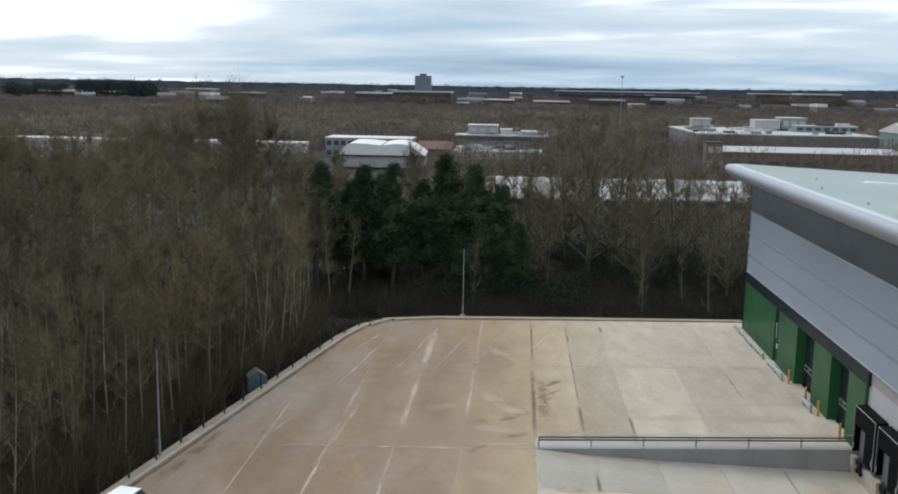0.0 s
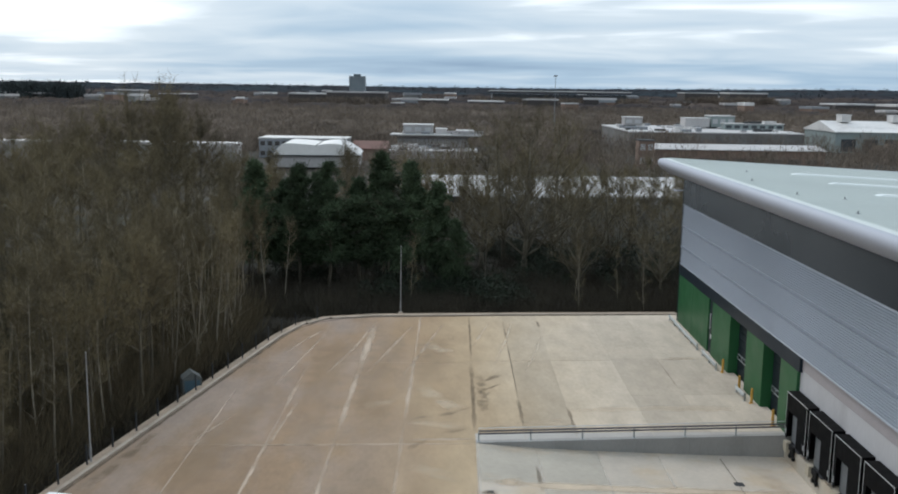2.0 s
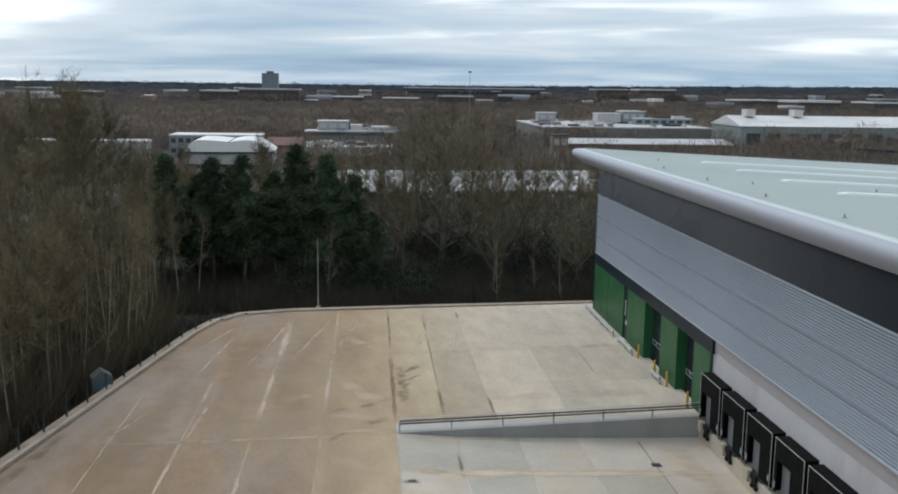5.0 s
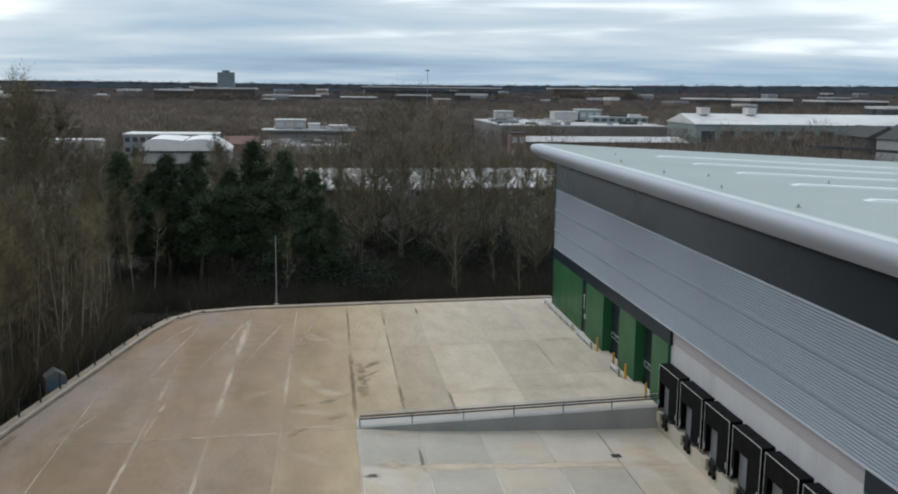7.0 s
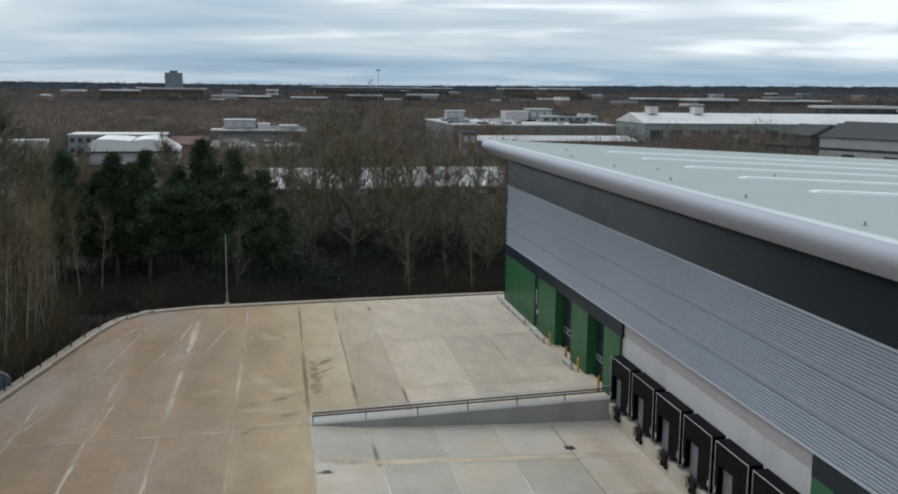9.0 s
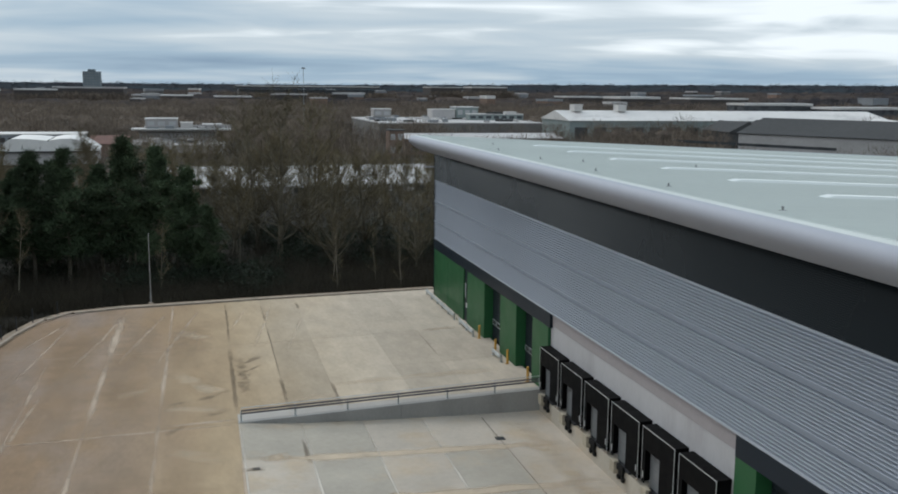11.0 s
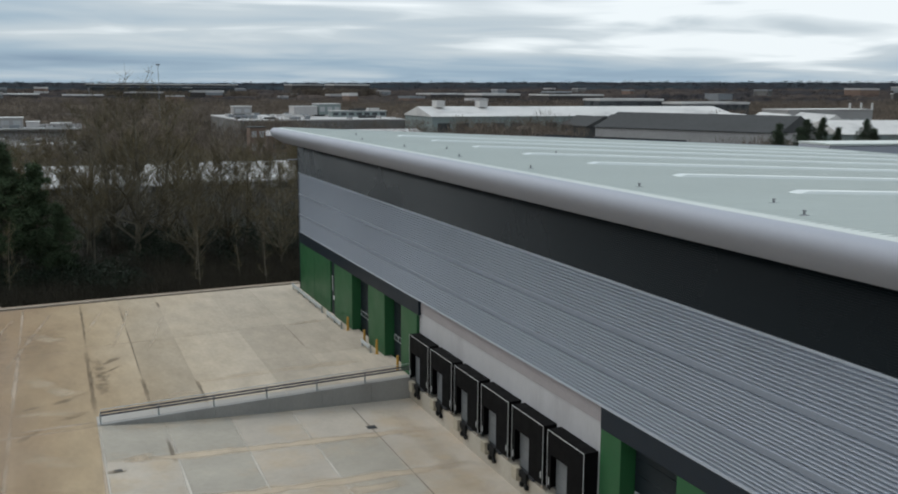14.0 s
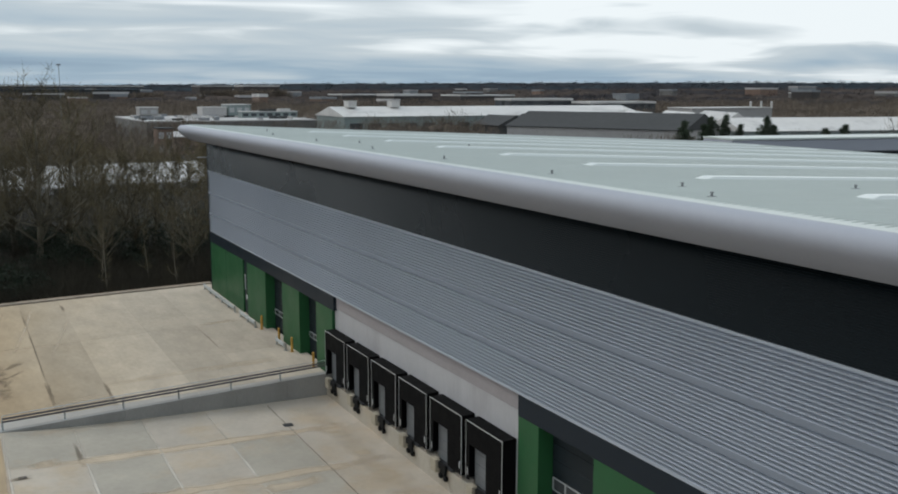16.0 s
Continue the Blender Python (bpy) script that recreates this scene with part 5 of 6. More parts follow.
# the long wood beside the yard
count = 0
for i in range(4000):
    y = rng.uniform(24, 185) if i > 700 else rng.uniform(30, 100)
    edge = -44.2 + (y - 49) * 0.179 if y < 84 else -38 - (y - 84) * 0.12
    x = edge - 4.5 - abs(rng.gauss(0, 1)) * 34
    if x < -0.62 * y - 45:
        continue
    d = edge - x
    if not free(x, y, 2.7 if d < 14 else 4.3):
        continue
    k = rng.choice((4, 5, 6, 4, 5, 6, 0, 1)) if d < 16 else rng.choice((0, 1, 2, 3, 4, 5, 6, 4, 5, 6))
    size = rng.uniform(0.62, 0.9) if d < 16 else rng.uniform(0.8, 1.22)
    plant(k, x, y, GZ, size, rng.uniform(0, 6.28))
    count += 1
    if count > 255:
        break
# young pale stems crowding the wood's edge
count = 0
for i in range(3000):
    y = rng.uniform(30, 98)
    edge = -44.2 + (y - 49) * 0.179 if y < 84 else -38 - (y - 84) * 0.12
    x = edge - 4.2 - abs(rng.gauss(0, 1)) * 11
    if not free(x, y, 1.3):
        continue
    plant(12 + rng.randrange(3), x, y, GZ, rng.uniform(0.7, 1.25), rng.uniform(0, 6.28))
    count += 1
    if count > 230:
        break
# trees crowding the far corner of the yard
for k, (x, y, size) in enumerate(((-45.5, 98, 0.78), (-47.5, 102, 0.84), (-43.2, 102.5, 0.68), (-45.2, 106.5, 0.76), (-41.6, 106.5, 0.66), (-50.0, 97.5, 0.88), (-49.0, 106, 0.86), (-47.8, 93.5, 0.74))):
    taken.append((x, y))
    plant((4, 0, 5, 1, 6, 2)[k % 6], x, y, GZ, size, k * 2.3)
# young trees before the far kerb's wood
count = 0
for i in range(2000):
    x, y = rng.uniform(-40, 4), 98.5 + abs(rng.gauss(0, 1)) * 11
    if not free(x, y, 1.4):
        continue
    plant(12 + rng.randrange(3), x, y, GZ, rng.uniform(0.45, 0.85), rng.uniform(0, 6.28))
    count += 1
    if count > 7:
        break

# ---- undergrowth and far woods ----
def scatter_stuff(name, label, mat, spots, blades, height, width, seed):
    rng = random.Random(seed)
    v, f = [], []
    for x, y, z, s in spots:
        for b in range(blades):
            p = Vector((x + rng.gauss(0, 0.45) * s, y + rng.gauss(0, 0.45) * s, z))
            d = Vector((rng.uniform(-0.7, 0.7), rng.uniform(-0.7, 0.7), rng.uniform(0.5, 1.2))).normalized()
            sliver(v, f, p, d, height * s * rng.uniform(0.5, 1.2), width * rng.uniform(0.6, 1.3), rng)
    return tagged(new(name, data_mesh(name, v, f, mat)), label, "undergrowth", kind="stuff")


rng = random.Random(21)
spots = []
for i in range(5200):
    if i < 2600:
        x, y = rng.uniform(-44, 24), 97 + abs(rng.gauss(0, 1)) * 16
    else:
        y = rng.uniform(28, 120)
        edge = -44.2 + (y - 49) * 0.179 if y < 84 else -38 - (y - 84) * 0.12
        x = edge - 4.0 - abs(rng.gauss(0, 1)) * 20
    spots.append((x, y, GZ, rng.uniform(0.6, 1.5)))
for x, y, a in along(KERB, 0.35):
    o = 2.6 + abs(rng.gauss(0, 1)) * 2.2
    spots.append((x - o * math.sin(a), y + o * math.cos(a), -1.1 if o < 3.2 else GZ, rng.uniform(0.45, 1.1)))
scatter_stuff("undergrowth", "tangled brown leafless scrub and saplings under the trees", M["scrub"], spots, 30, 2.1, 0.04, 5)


def dark_shrubs(name, label, spots, leaves, mat, seed):
    """Rounded but ragged evergreen shrubs of many small leaf sprays."""
    rng = random.Random(seed)
    v, f = [], []
    for x, y, z, s in spots:
        lobes = [(rng.gauss(0, 0.7) * s, rng.gauss(0, 0.7) * s, rng.uniform(0.3, 1.0) * s * 1.2, rng.uniform(0.5, 0.9) * s) for _ in range(5)]
        for b in range(leaves):
            lx, ly, lz, lr = rng.choice(lobes)
            d = Vector((rng.gauss(0, 1), rng.gauss(0, 1), rng.gauss(0, 1))).normalized()
            p = Vector((x + lx, y + ly, z + lz)) + d * lr * rng.uniform(0.6, 1.05)
            sliver(v, f, p, (d + Vector((rng.uniform(-1, 1), rng.uniform(-1, 1), rng.uniform(-1, 1)))).normalized(), rng.uniform(0.2, 0.5), 0.11, rng)
    return tagged(new(name, data_mesh(name, v, f, mat)), label, "undergrowth", kind="stuff")


rng = random.Random(77)
shrub_spots = [(rng.uniform(-44, 26), rng.uniform(114, 140), GZ, rng.uniform(1.2, 2.6)) for i in range(100)]
shrub_spots += [(rng.uniform(-30, -16), rng.uniform(103, 112), GZ, rng.uniform(0.9, 2.2)) for i in range(26)]
for i in range(110):
    y = rng.uniform(35, 125)
    edge = -44.2 + (y - 49) * 0.179 if y < 84 else -38 - (y - 84) * 0.12
    shrub_spots.append((edge - 9 - abs(rng.gauss(0, 1)) * 24, y, GZ, rng.uniform(1.0, 2.4)))
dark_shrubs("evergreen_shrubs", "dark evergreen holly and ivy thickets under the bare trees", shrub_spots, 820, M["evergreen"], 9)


def far_wood(name, label, spots, blades, mat, seed, thin=0.02):
    """Leafless crowns far off: upright bundles of branches with ragged tops."""
    rng = random.Random(seed)
    v, f = [], []
    for x, y, z, h in spots:
        wdt = h * rng.uniform(0.28, 0.45)
        for b in range(blades):
            u = rng.random()
            a = rng.uniform(0, 6.28)
            r = wdt * rng.random() ** 0.6 * (0.5 + 0.9 * math.sin(math.pi * (0.15 + 0.75 * u)))
            p = Vector((x + r * math.cos(a), y + r * math.sin(a), z + h * (0.05 + 0.75 * u)))
            d = Vector((math.cos(a) * 0.5 + rng.uniform(-0.3, 0.3), math.sin(a) * 0.5 + rng.uniform(-0.3, 0.3), rng.uniform(0.6, 1.6))).normalized()
            sliver(v, f, p, d, h * rng.uniform(0.10, 0.26), h * thin * rng.uniform(0.6, 1.4), rng)
    return tagged(new(name, data_mesh(name, v, f, mat)), label, "woodland", kind="stuff")


CLEAR = []           # ground kept free for buildings: x0, x1, y0, y1


def wood_spots(n, r0, r1, hmin, hmax, seed):
    rng = random.Random(seed)
    out = []
    while len(out) < n:
        a = radians(rng.uniform(-44, 66))
        r = math.sqrt(rng.uniform(r0 * r0, r1 * r1))
        x, y = -22 + r * math.sin(a), r * math.cos(a)
        if x > -3 and x < 80 and y < 112:
            continue
        if any(x0 - 4 < x < x1 + 4 and y0 - 10 < y < y1 + 6 for x0, x1, y0, y1 in CLEAR):
            continue
        out.append((x, y, land_height(math.hypot(x, y), x), rng.uniform(hmin, hmax)))
    return out


# ---- buildings beyond the woods ----
def shed(name, label, x0, x1, y0, y1, eave, ridge, wall, roofm, along_x=True, cat="building", base=-1.6, turn=0.0, openings=(), bays=1):
    """A plain industrial building: walls, one or more pitched roofs, and recessed openings as dark panels set in frames."""
    cx, cy = (x0 + x1) / 2, (y0 + y1) / 2
    ob = thing(name, label, cat)
    w, d = x1 - x0, y1 - y0
    bm = B()
    t = 0.4
    box(bm, -w / 2, w / 2, -d / 2, -d / 2 + t, 0, eave - base)
    box(bm, -w / 2, w / 2, d / 2 - t, d / 2, 0, eave - base)
    box(bm, -w / 2, -w / 2 + t, -d / 2 + t, d / 2 - t, 0, eave - base)
    box(bm, w / 2 - t, w / 2, -d / 2 + t, d / 2 - t, 0, eave - base)
    part("wall", bm, wall, ob)
    e, r = eave - base, ridge - base
    for k in range(bays):
        bm = B()
        if along_x:
            a, c = -d / 2 + d * k / bays, -d / 2 + d * (k + 1) / bays
            o = 0.5
            pr = [(a - o, e), (a - o, e + 0.25), ((a + c) / 2, r + 0.25), (c + o, e + 0.25), (c + o, e)]
            va = [bm.verts.new((-w / 2 - o, y, z)) for y, z in pr]
            vb = [bm.verts.new((w / 2 + o, y, z)) for y, z in pr]
        else:
            a, c = -w / 2 + w * k / bays, -w / 2 + w * (k + 1) / bays
            o = 0.5 if bays == 1 else 0.0
            pr = [(a - o, e), (a - o, e + 0.25), ((a + c) / 2, r + 0.25), (c + o, e + 0.25), (c + o, e)]
            va = [bm.verts.new((x, -d / 2 - 0.5, z)) for x, z in pr]
            vb = [bm.verts.new((x, d / 2 + 0.5, z)) for x, z in pr]
        n = len(pr)
        for i in range(n):
            bm.faces.new((va[i], va[(i + 1) % n], vb[(i + 1) % n], vb[i]))
        bm.faces.new(va[::-1]); bm.faces.new(vb)
        part("roof", bm, roofm, ob)
        if not along_x:
            g = [(a + 0.2, e), ((a + c) / 2, r - 0.1), (c - 0.2, e)]
            for yy in (-d / 2 - 0.52, d / 2 + 0.42):
                bm = B()
                va = [bm.verts.new((x, yy, z)) for x, z in g]
                vb = [bm.verts.new((x, yy + 0.1, z)) for x, z in g]
                for i in range(3):
                    bm.faces.new((va[i], va[(i + 1) % 3], vb[(i + 1) % 3], vb[i]))
                bm.faces.new(va[::-1]); bm.faces.new(vb)
                part("gable", bm, wall, ob)
    for ox, oz, ow, oh, kind in openings:      # along the front wall
        bm = B()
        box(bm, ox - ow / 2, ox + ow / 2, -d / 2 - 0.06, -d / 2 - 0.01, oz, oz + oh)
        part(kind, bm, M["far_dark"], ob, "dark opening")
    ob.matrix_basis = pose(cx, cy, base, 0, 0, turn)
    return ob


def block(name, label, x0, x1, y0, y1, z0, z1, wall, roofm, rows=0, cols=0, cat="building", turn=0.0, parapet=0.3, units=0, band=0, glass="far_window"):
    """A flat-roofed building with a parapet, windows in rows or bands on the front, and rooftop units."""
    ob = thing(name, label, cat)
    w, d, h = x1 - x0, y1 - y0, z1 - z0
    bm = B()
    box(bm, -w / 2, w / 2, -d / 2, d / 2, 0, h - 0.02)
    part("wall", bm, wall, ob)
    bm = B()
    box(bm, -w / 2 - 0.25, w / 2 + 0.25, -d / 2 - 0.25, d / 2 + 0.25, h - 0.02, h + parapet)
    part("roof", bm, roofm, ob)
    ru = random.Random(int(x0 * 7 + y0))
    for i in range(units):
        ux, uy = ru.uniform(-w / 2 + 1.5, w / 2 - 1.5), ru.uniform(-d / 2 + 1, d / 2 - 1)
        uw, ud, uh = ru.uniform(0.6, 2.6), ru.uniform(0.6, 2.0), ru.uniform(0.4, 1.5)
        part("roof_unit", box(B(), ux - uw, ux + uw, uy - ud, uy + ud, h + parapet, h + parapet + uh), M[ru.choice(("far_wall", "far_tower", "far_grey", "far_white"))], ob)
    for i in range(band):
        zc = h * (i + 0.55) / band
        part("window_band", box(B(), -w / 2 + 0.5, w / 2 - 0.5, -d / 2 - 0.08, -d / 2 - 0.01, zc - 0.5, zc + 0.6), M["far_dark"], ob, "dark strip of glazing")
    for i in range(rows):
        for j in range(cols):
            cw, ch = w / cols, h / rows
            bm = B()
            box(bm, -w / 2 + (j + 0.18) * cw, -w / 2 + (j + 0.82) * cw, -d / 2 - 0.08, -d / 2 - 0.01, (i + 0.3) * ch, (i + 0.75) * ch)
            part("window", bm, M[glass], ob)
    ob.matrix_basis = pose((x0 + x1) / 2, (y0 + y1) / 2, z0, 0, 0, turn)
    return ob


def clear(x0, x1, y0, y1):
    CLEAR.append((x0, x1, y0, y1))


# long pale shed close behind the wood
shed("long_shed", "long low pale-roofed shed seen through bare trees", -30, 5, 205, 222, -0.2, 3.4, M["far_wall"], M["far_white"], openings=[(k * 5.0 - 15, 0.1, 2.6, 1.1, "doorway") for k in range(7)])
shed("long_shed", "long low pale-roofed shed seen through bare trees", 7, 31, 206, 222, 0.0, 3.5, M["far_wall"], M["far_white"], openings=[(k * 5.0 - 10, 0.1, 2.6, 1.1, "doorway") for k in range(5)])
clear(-31, 32, 200, 224)
# twin-humped membrane hall
hall = thing("membrane_hall", "white twin-humped membrane hall with pale grey walls", "hall")
bm = B()
box(bm, -12.6, 12.6, -12, 12, 0, 3.6)
part("wall", bm, M["far_wall"], hall)
for sgn in (-1, 1):
    bm = B()
    va, vb = [], []
    for i in range(15):
        u = i / 14                       # from the outer eaves in to the valley
        top_ = 0.30 if sgn < 0 else 0.60
        zz = 3.55 + 3.6 * (math.sin(0.5 * math.pi * u / top_) ** 0.9 if u < top_ else 1.0 - 0.16 * ((u - top_) / (1 - top_)) ** 2)
        va.append(bm.verts.new((sgn * 12.9 * (1 - u), -12.3, zz)))
        vb.append(bm.verts.new((sgn * 12.9 * (1 - u), 12.3, zz)))
    for i in range(14):
        bm.faces.new((va[i], va[i + 1], vb[i + 1], vb[i]))
    for row in (va, vb):
        y_ = row[0].co.y
        bm.faces.new(row + [bm.verts.new((0, y_, 3.3)), bm.verts.new((sgn * 12.9, y_, 3.3))])
    part("membrane_roof", bm, M["membrane"], hall, "taut white membrane roof", smooth=False)
part("gutter", box(B(), -13.1, 13.1, -12.6, -12.32, 3.25, 3.7), M["far_grey"], hall, "grey eaves gutter")
part("valley", box(B(), -0.25, 0.25, -12.34, 12.3, 6.45, 6.62), M["far_grey"], hall, "dark valley gutter between the humps")
hall.matrix_basis = pose(-64.4, 297, -1.0, 0, 0, 3)
clear(-79, -48, 215, 312)
block("office_block", "grey flat-roofed building behind the membrane hall", -90, -60, 330, 345, -1.7, 5.0, M["far_tower"], M["far_white"], 2, 12, parapet=0.4, glass="far_dim")
shed("brick_house", "low brick house with a dull red roof behind the hall", -56.5, -45.5, 321, 331, 2.4, 4.8, M["far_brick"], M["red_roof"])
clear(-90, -58, 325, 348)
block("long_building", "long low building with a pale roof edge behind the wood", -129, -91, 300, 307, -1.7, 4.1, M["far_wall"], M["far_white"], 1, 14, parapet=0.9)
block("long_building", "long low building with a pale roof edge behind the wood", -195, -152, 300, 307, -1.7, 4.0, M["far_wall"], M["far_white"], 1, 14, parapet=0.9)
clear(-197, -150, 296, 320); clear(-131, -89, 296, 318)
# stepped white building
block("stepped_building", "white stepped building with flat roofs", -46, -17, 390, 405, -1.7, 3.2, M["far_wall"], M["far_white"], 2, 16, parapet=0.7)
block("roof_terrace", "pale roof slab stepping out over the white building", -48.5, -11.5, 386, 398, 3.95, 4.3, M["far_wall"], M["far_white"], units=16)
block("plant_room", "small white rooftop plant room", -43.6, -31.6, 390, 399, 4.65, 8.2, M["far_wall"], M["far_white"], 1, 3)
block("plant_room", "small white rooftop plant room", -30.5, -26, 391, 398, 4.65, 6.6, M["far_wall"], M["far_white"])
block("plant_room", "small white rooftop plant room", -22, -15, 391, 398, 4.65, 6.0, M["far_wall"], M["far_white"])
block("low_building", "low white building with a row of square windows", -45.3, -14.8, 335, 350, -1.7, 1.0, M["far_wall"], M["far_white"], 1, 14, parapet=0.4, units=14)
clear(-50, -9, 330, 408)
# brick and flat-roofed works
block("brick_tower", "small brick stair tower with two dark windows", 37.3, 42.3, 312, 318, -1.7, 7.0, M["far_brick"], M["far_grey"], 2, 2)
shed("works_hall", "brick works building with a pale metal roof", 44, 100, 318, 338, 3.9, 5.2, M["far_brick"], M["far_wall"], openings=[(k * 6.0 - 24, 1.2, 4.0, 1.6, "window") for k in range(9)])
block("works_block", "wide grey flat-roofed works building", 49, 120, 394, 470, -1.7, 6.3, M["works_wall"], M["far_wall"], parapet=0.5, units=46)
part("gutter", box(B(), -35.7, 35.7, -38.6, -38.3, 7.3, 8.05), M["far_dim"], bpy.data.objects["works_block"], "dark eaves gutter")
for k in range(9):
    part("window", box(B(), -33.5 + k * 7.6, -29.5 + k * 7.6, -38.1, -38.01, 4.2, 6.2), M["far_dim"], bpy.data.objects["works_block"])
block("plant_room", "pale rooftop plant room", 54.6, 62.7, 440, 448, 7.5, 11.2, M["far_wall"], M["far_white"], 1, 2)
block("plant_room", "pale rooftop plant room", 81.3, 92.2, 436, 446, 7.5, 11.2, M["far_wall"], M["far_white"])
block("glazed_block", "green-and-white glazed building with stepped roof", 93.5, 104, 438, 450, 7.5, 12.3, M["far_green"], M["far_white"], 1, 3)
block("glazed_block", "green-and-white glazed building with stepped roof", 96, 122, 425, 431, 6.8, 9.4, M["far_green"], M["far_white"], 1, 7, units=4, glass="far_dark")
clear(35, 125, 305, 475)
# long white hall
shed("long_hall", "very long white-roofed hall with green glazed front", 137, 300, 400, 440, 7.2, 11.3, M["far_green"], M["far_white"], openings=[(k * 9.0 - 76, 0.8, 6.0, 5.2, "doorway") for k in range(18)], turn=-2)
for x in (146, 168):
    block("roof_cowl", "white rooftop cowl on the long hall", x - 2, x + 2, 417, 423, 11.2, 14.0, M["far_white"], M["far_white"])
clear(122, 294, 385, 450)
for x0, y0, w in ((182, 345, 16), (205, 352, 14), (228, 360, 13)):
    shed("gabled_shed", "dark-roofed gabled shed beside the long hall", x0, x0 + w, y0, y0 + 22, 4.6, 8.6, M["far_grey"], M["far_grey"], along_x=False)
clear(178, 245, 340, 385)
# big grey shed and its neighbours
shed("grey_shed", "long grey shed with a dark corrugated roof", 148, 212, 250, 282, 7.0, 11.8, M["far_wall"], M["far_grey"], openings=[(-28, 4.6, 60, 0.9, "window_band")] + [(k * 14 - 22, 0.0, 4.5, 3.6, "doorway") for k in range(4)], turn=-62)
shed("white_gabled_sheds", "row of white gabled sheds", 200, 246, 262, 300, 6.4, 11.4, M["far_white"], M["far_white"], along_x=False, bays=3, turn=-25)
shed("pale_shed", "pale shed with rooflights and green walls", 208, 300, 222, 245, 6.2, 10.2, M["far_green"], M["far_white"], turn=-12)
block("canopy_building", "flat-roofed canopy building with tall stacks", 246, 290, 300, 315, -1.6, 12.2, M["far_wall"], M["far_white"], 1, 8)
for x in (276.5, 282.5, 288.4):
    st = solid("flue_stack", tube(B(), (x, 299, 12.3), (x, 299, 15.0), 0.45, n=10), M["far_white"], "tall white flue stack on the canopy roof", "chimney")
clear(120, 305, 218, 330)
for x0, x1, y0, z in ((258, 299, 420, 13.6), (297, 343, 400, 12.0)):
    block("pavilion", "flat-roofed pavilion with deep white eaves", x0, x1, y0 + 40, y0 + 58, 2, z, M["far_dark"], M["far_white"], parapet=1.2)
# far halls and landmarks
hall_trees, rngt = [], random.Random(66)
for x0, x1, y, z1, hgt, mt in ((-487, -398, 900, 17.5, 6, "far_white"), (-178, -120, 900, 20, 4, "far_white"), (-140, -87, 880, 22, 4, "far_wall"), (341, 379, 800, 18, 6, "far_white"), (409, 468, 800, 17, 4, "far_white"),
                              (401, 453, 1500, 24.5, 7, "far_white"), (237, 274, 1100, 25.3, 3, "far_white"), (287, 330, 1100, 26.3, 5, "far_white"), (-330, -300, 1000, 17, 3, "far_wall"), (-60, -30, 950, 15, 3, "far_white"), (-10, 25, 950, 14.5, 4, "far_wall"), (330, 370, 900, 17, 4, "far_white"), (-525, -490, 800, 10, 5, "far_white")):
    ground_z = land_height(math.hypot(x0, y), x0)
    for _ in range(int((x1 - x0 + 30) / 1.1)):
        tx = rngt.uniform(x0 - 15, x1 + 15)
        out_ = max(0.0, x0 - tx, tx - x1) / 15
        hall_trees.append((tx, y - rngt.uniform(6, 20), ground_z, (z1 - hgt * 0.45 - 2.6 - ground_z) * (1.0 - 0.55 * out_) + rngt.uniform(-2.0, 0.6)))
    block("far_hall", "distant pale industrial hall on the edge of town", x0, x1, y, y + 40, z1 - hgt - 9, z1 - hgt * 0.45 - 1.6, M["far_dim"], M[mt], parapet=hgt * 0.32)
rngh = random.Random(88)
for i in range(92):                 # low roofs scattered through the edge of town
    a, r = radians(-42 + 104 * rngh.random() ** 1.7), rngh.uniform(800, 1450)
    x, y = -22 + r * math.sin(a), r * math.cos(a)
    w_, h_ = rngh.uniform(5, 16) * rngh.choice((1, 1, 1, 2.4)), rngh.uniform(0.8, 2.6)
    top = land_height(math.hypot(x, y), x) + rngh.uniform(10.5, 16.5)
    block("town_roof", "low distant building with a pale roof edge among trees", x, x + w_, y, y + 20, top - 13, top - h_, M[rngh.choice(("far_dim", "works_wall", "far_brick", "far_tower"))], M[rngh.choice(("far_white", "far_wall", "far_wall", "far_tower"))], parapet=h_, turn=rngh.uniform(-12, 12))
block("tower_block", "distant grey tower block rising over the horizon", -188, -164, 1500, 1520, 8, 41, M["tower_wall"], M["far_grey"], 9, 6, glass="far_tower")
block("plant_room", "grey plant room on the tower block", -181, -171, 1503, 1515, 41.4, 44.2, M["tower_wall"], M["far_grey"])
stad = thing("stadium", "distant low stadium with a pale roof edge", "stadium")
bm = B()
box(bm, -76, 76, 0, 60, 0, 9)
part("stand", bm, M["far_dark"], stad)
bm = B()
box(bm, -80, 80, -4, 64, 11, 13)
part("roof", bm, M["far_grey"], stad)
bm = B()
box(bm, -80, 80, -5, -4, 12.2, 13.4)
part("roof_edge", bm, M["far_white"], stad, "pale roof edge")
for i in range(17):
    part("column", tube(B(), (-76 + i * 9.5, -2, 0), (-76 + i * 9.5, -2, 11), 0.3, n=6), M["far_dark"], stad)
stad.matrix_basis = pose(95, 1100, 9.5)
ground_z = land_height(1100, 95)
hall_trees += [(rngt.uniform(0, 190), 1095 - rngt.uniform(6, 26), ground_z, 17.2 - ground_z + rngt.uniform(-2.0, 1.2)) for _ in range(210)]
mast = thing("floodlight_mast", "tall thin grey floodlight mast above the trees", "mast", at=(0, 0, 0))
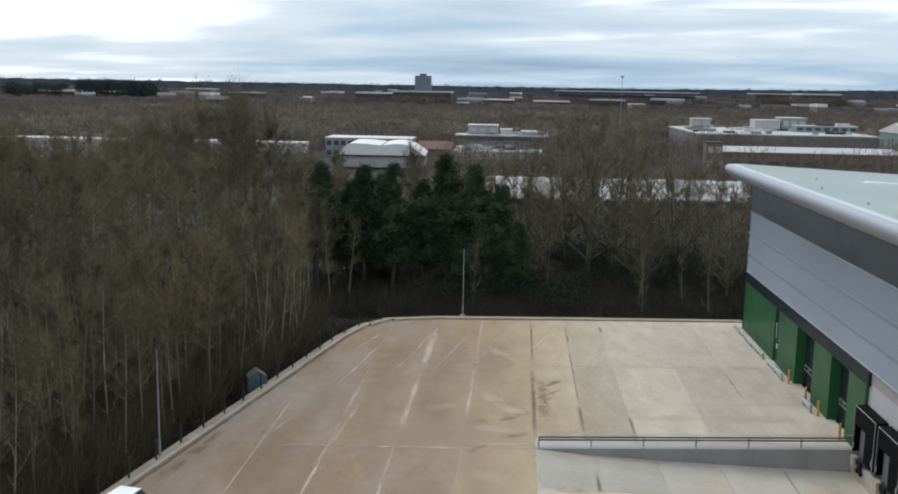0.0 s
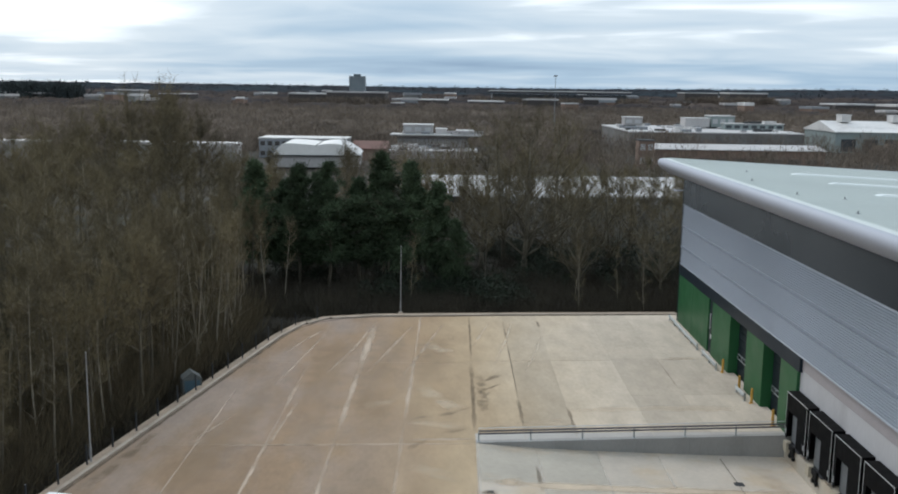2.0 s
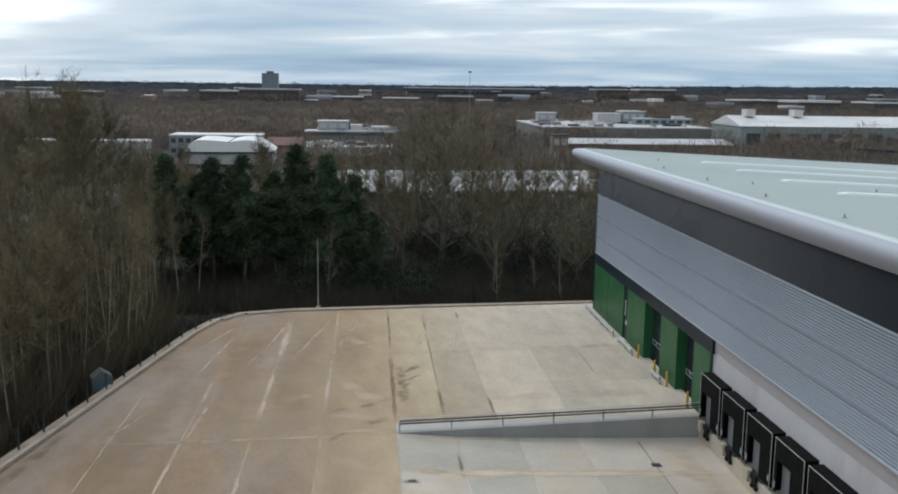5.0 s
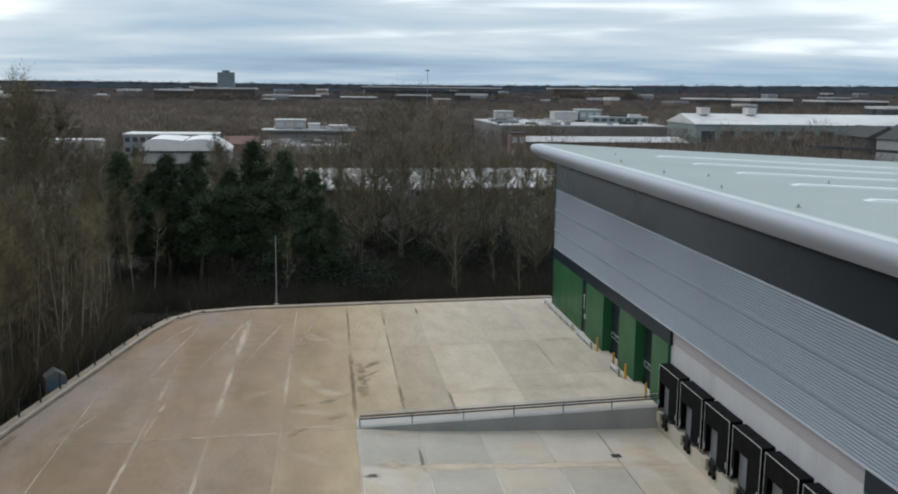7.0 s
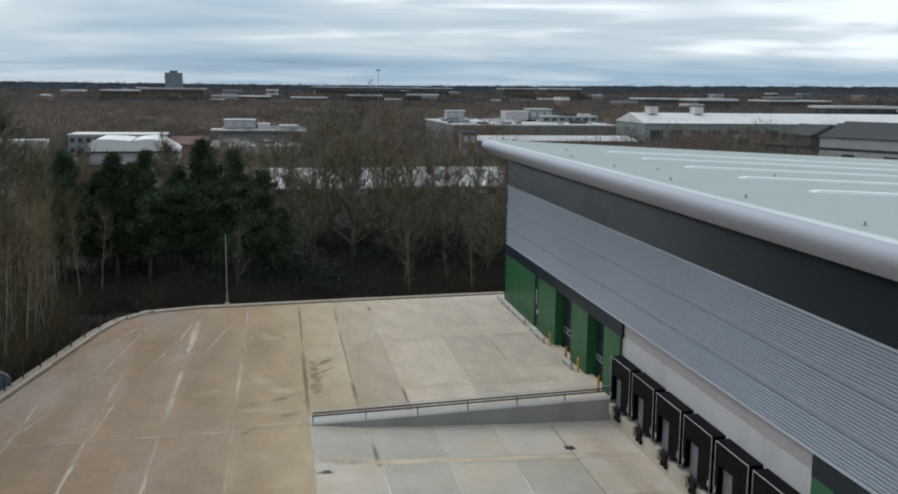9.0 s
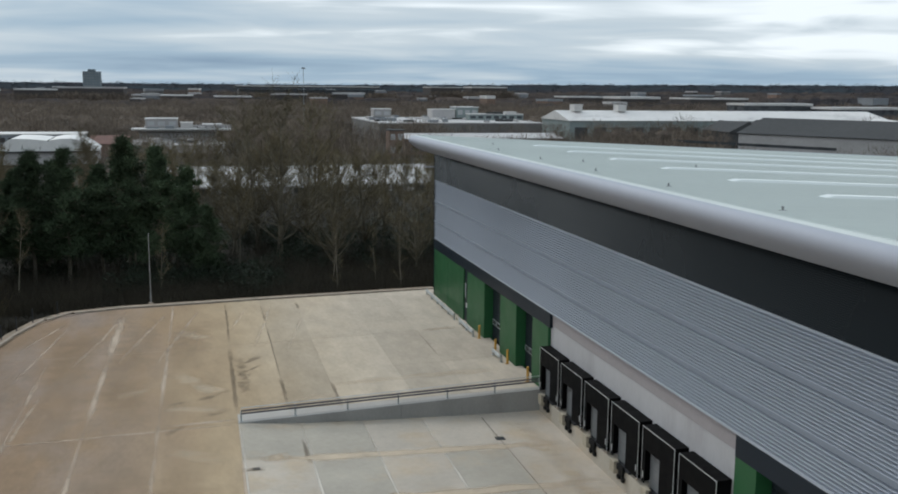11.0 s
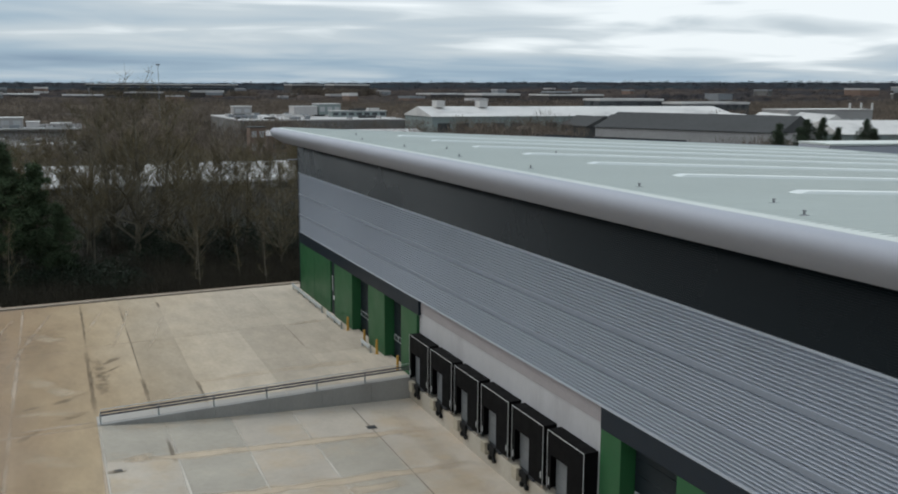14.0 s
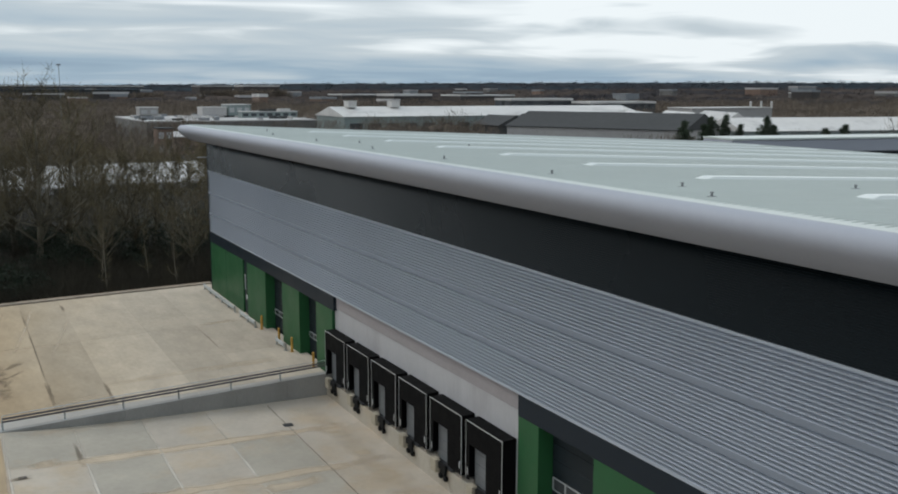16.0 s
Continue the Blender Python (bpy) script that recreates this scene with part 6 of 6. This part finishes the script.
part("shaft", tube(B(), (0, 0, 0), (0, 0, 30.4), 0.17, 0.10, n=8), M["far_tower"], mast)
part("lamp_frame", box(B(), -0.8, 0.8, -0.25, 0.25, 30.4, 31.0, 0.05), M["far_tower"], mast)
mast.matrix_basis = pose(21.0, 425, -1.6)
# neighbouring warehouse roof behind the big roof
nb = thing("neighbour_warehouse", "neighbouring warehouse with pale roof and dark band under silver eaves", "warehouse")
for z0, z1, y0, mt, nm in ((-1.5, 7.6, 1.4, "clad", "wall"), (7.6, 10.35, 1.2, "clad_dark", "dark_band"), (10.35, 12.35, 0.0, "fascia", "eaves_fascia"), (12.35, 12.6, -0.1, "roof", "roof")):
    bm = B()
    box(bm, 5, 80, y0, 8, z0, z1, 0.2 if nm == "eaves_fascia" else 0.0)
    part(nm, bm, M[mt], nb)
nb.matrix_basis = pose(73.5, 104.5, 0, 0, 0, -10.5)
clear(66, 155, 70, 150)

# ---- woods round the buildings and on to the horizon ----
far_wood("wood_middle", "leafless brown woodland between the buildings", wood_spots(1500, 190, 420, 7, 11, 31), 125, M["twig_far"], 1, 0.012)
def canopy(name, label, r0, r1, ratio, hmin, hmax, mat, seed):
    """The closed, ragged roof of leafless woods seen from afar, let down to the ground round buildings."""
    rng = random.Random(seed)
    rs = [r0]
    while rs[-1] < r1:
        rs.append(rs[-1] * ratio)
    n = 330
    v, f, up = [], [], []
    for r in rs:
        for i in range(n + 1):
            a = radians(-46 + 114 * i / n + rng.uniform(-0.12, 0.12))
            rr = r * rng.uniform(0.995, 1.005)
            x, y = -22 + rr * math.sin(a), rr * math.cos(a)
            z = land_height(math.hypot(x, y), x)
            big = noise.noise((x * 0.012, y * 0.012, seed)) * 0.5 + 0.5
            h = hmin + (hmax - hmin) * (0.45 * big + 0.85 * (rng.random() - 0.25))
            bare = any(x0 - 6 < x < x1 + 6 and y0 - 22 < y < y1 + 6 for x0, x1, y0, y1 in CLEAR) or noise.noise((x * 0.006, y * 0.006, seed + 5.0)) > 0.36
            bare = bare or r == rs[0]
            up.append(not bare)
            v.append((x, y, z - 0.6 if bare else z + h))
    for k in range(len(rs) - 1):
        for i in range(n):
            a = k * (n + 1) + i
            f.append((a, a + 1, a + n + 2, a + n + 1))
    return tagged(new(name, data_mesh(name, v, f, mat)), label, "woodland", kind="stuff")


canopy("wood_canopy", "closed leafless brown woodland stretching towards town", 330, 800, 1.016, 3.0, 8.0, M["canopy"], 41)
canopy("town_canopy", "leafless brown woodland round the edge of town", 790, 1750, 1.022, 4.5, 10.5, M["canopy_far"], 43)
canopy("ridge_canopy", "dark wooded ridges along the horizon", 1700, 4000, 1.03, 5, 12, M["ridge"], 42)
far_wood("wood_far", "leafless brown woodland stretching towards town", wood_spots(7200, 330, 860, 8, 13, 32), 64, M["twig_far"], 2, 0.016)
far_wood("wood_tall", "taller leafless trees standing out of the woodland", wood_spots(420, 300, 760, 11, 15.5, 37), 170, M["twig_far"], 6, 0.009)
far_wood("wood_town", "leafless brown woodland round the edge of town", wood_spots(1700, 860, 1700, 8, 14, 34), 45, M["canopy_far"], 4, 0.035)
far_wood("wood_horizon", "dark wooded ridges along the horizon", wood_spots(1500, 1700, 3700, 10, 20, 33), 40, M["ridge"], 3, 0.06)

rng = random.Random(64)
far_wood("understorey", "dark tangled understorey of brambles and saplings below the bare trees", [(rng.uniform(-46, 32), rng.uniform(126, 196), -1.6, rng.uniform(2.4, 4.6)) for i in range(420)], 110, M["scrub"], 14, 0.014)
far_wood("works_trees", "bare brown trees and hedges along the works buildings", [(rng.uniform(44, 126), rng.uniform(374, 391), -1.6, rng.uniform(3.5, 6.5) + (3.5 if rng.random() < 0.2 else 0)) for i in range(180)] + [(rng.uniform(40, 66), rng.uniform(342, 388), -1.6, rng.uniform(8.0, 12.5)) for i in range(46)], 90, M["twig_far"], 19, 0.014)
# dark conifers and bare trees among the far sheds
rngc = random.Random(55)
for x, z, r in ((148, 9.6, 1.0), (151.5, 11.4, 1.2), (155.5, 10.6, 1.1), (159.5, 12.6, 1.05), (165, 12.9, 1.15), (170.5, 10.2, 0.95), (178, 12.4, 1.45), (181.5, 10.0, 1.0), (203, 8.6, 1.1), (213, 9.6, 1.3)):
    data = pine_tree(int(x), z + 1.6, 4.4 * r, 70, 0.06)
    ob = tree_thing("conifer_tree", "dark bushy conifer beside the far sheds", data, "bark", "conifer", "far conifers")
    ob.matrix_basis = Matrix.Translation((x, 195 + rngc.uniform(-2, 2), -1.6))
far_wood("hall_trees", "bare trees and bushes in front of the long hall", [(rngc.uniform(104, 172), rngc.uniform(318, 338), -1.6, rngc.uniform(5, 10)) for i in range(46)] + [(rngc.uniform(150, 262), rngc.uniform(384, 394), -1.6, rngc.uniform(7, 11)) for i in range(24)], 150, M["twig_far"], 8, 0.012)
far_wood("town_trees", "dark bare trees before the distant halls", hall_trees, 60, M["twig_far"], 16, 0.03)
rngr = random.Random(91)
clump = [(-449 + 73 * rngr.random() ** 0.8, 905 + rngr.uniform(-8, 8), 8.0, rngr.uniform(14, 20)) for i in range(60)]
clump += [(-520 + 60 * rngr.random(), 905 + rngr.uniform(-8, 8), 8.0, rngr.uniform(11, 16)) for i in range(30)]
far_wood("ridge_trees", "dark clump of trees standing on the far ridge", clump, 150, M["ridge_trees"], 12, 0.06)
# scrub on the slope behind the kerb's corner
rngr = random.Random(93)
slope = []
for x, y, a in along(KERB, 0.5):
    for q in range(3):
        o = 1.3 + rngr.random() * 5.0
        slope.append((x - o * math.sin(a), y + o * math.cos(a), max(GZ, -0.95 * (o - 0.95)), rngr.uniform(0.4, 0.9)))
scatter_stuff("slope_scrub", "low brown bramble scrub on the slope behind the kerb", M["scrub"], slope, 26, 1.3, 0.045, 15)
# pale brushwood crowding the edge of the long wood
rngr = random.Random(97)
brush = []
for i in range(1500):
    y = rngr.uniform(30, 100)
    edge = -44.2 + (y - 49) * 0.179 if y < 84 else -38 - (y - 84) * 0.12
    brush.append((edge - 3.6 - abs(rngr.gauss(0, 1)) * 9, y, GZ, rngr.uniform(0.6, 1.5)))
scatter_stuff("brushwood", "pale leafless brushwood and thin saplings at the edge of the wood", M["brush"], brush, 34, 3.6, 0.035, 18)
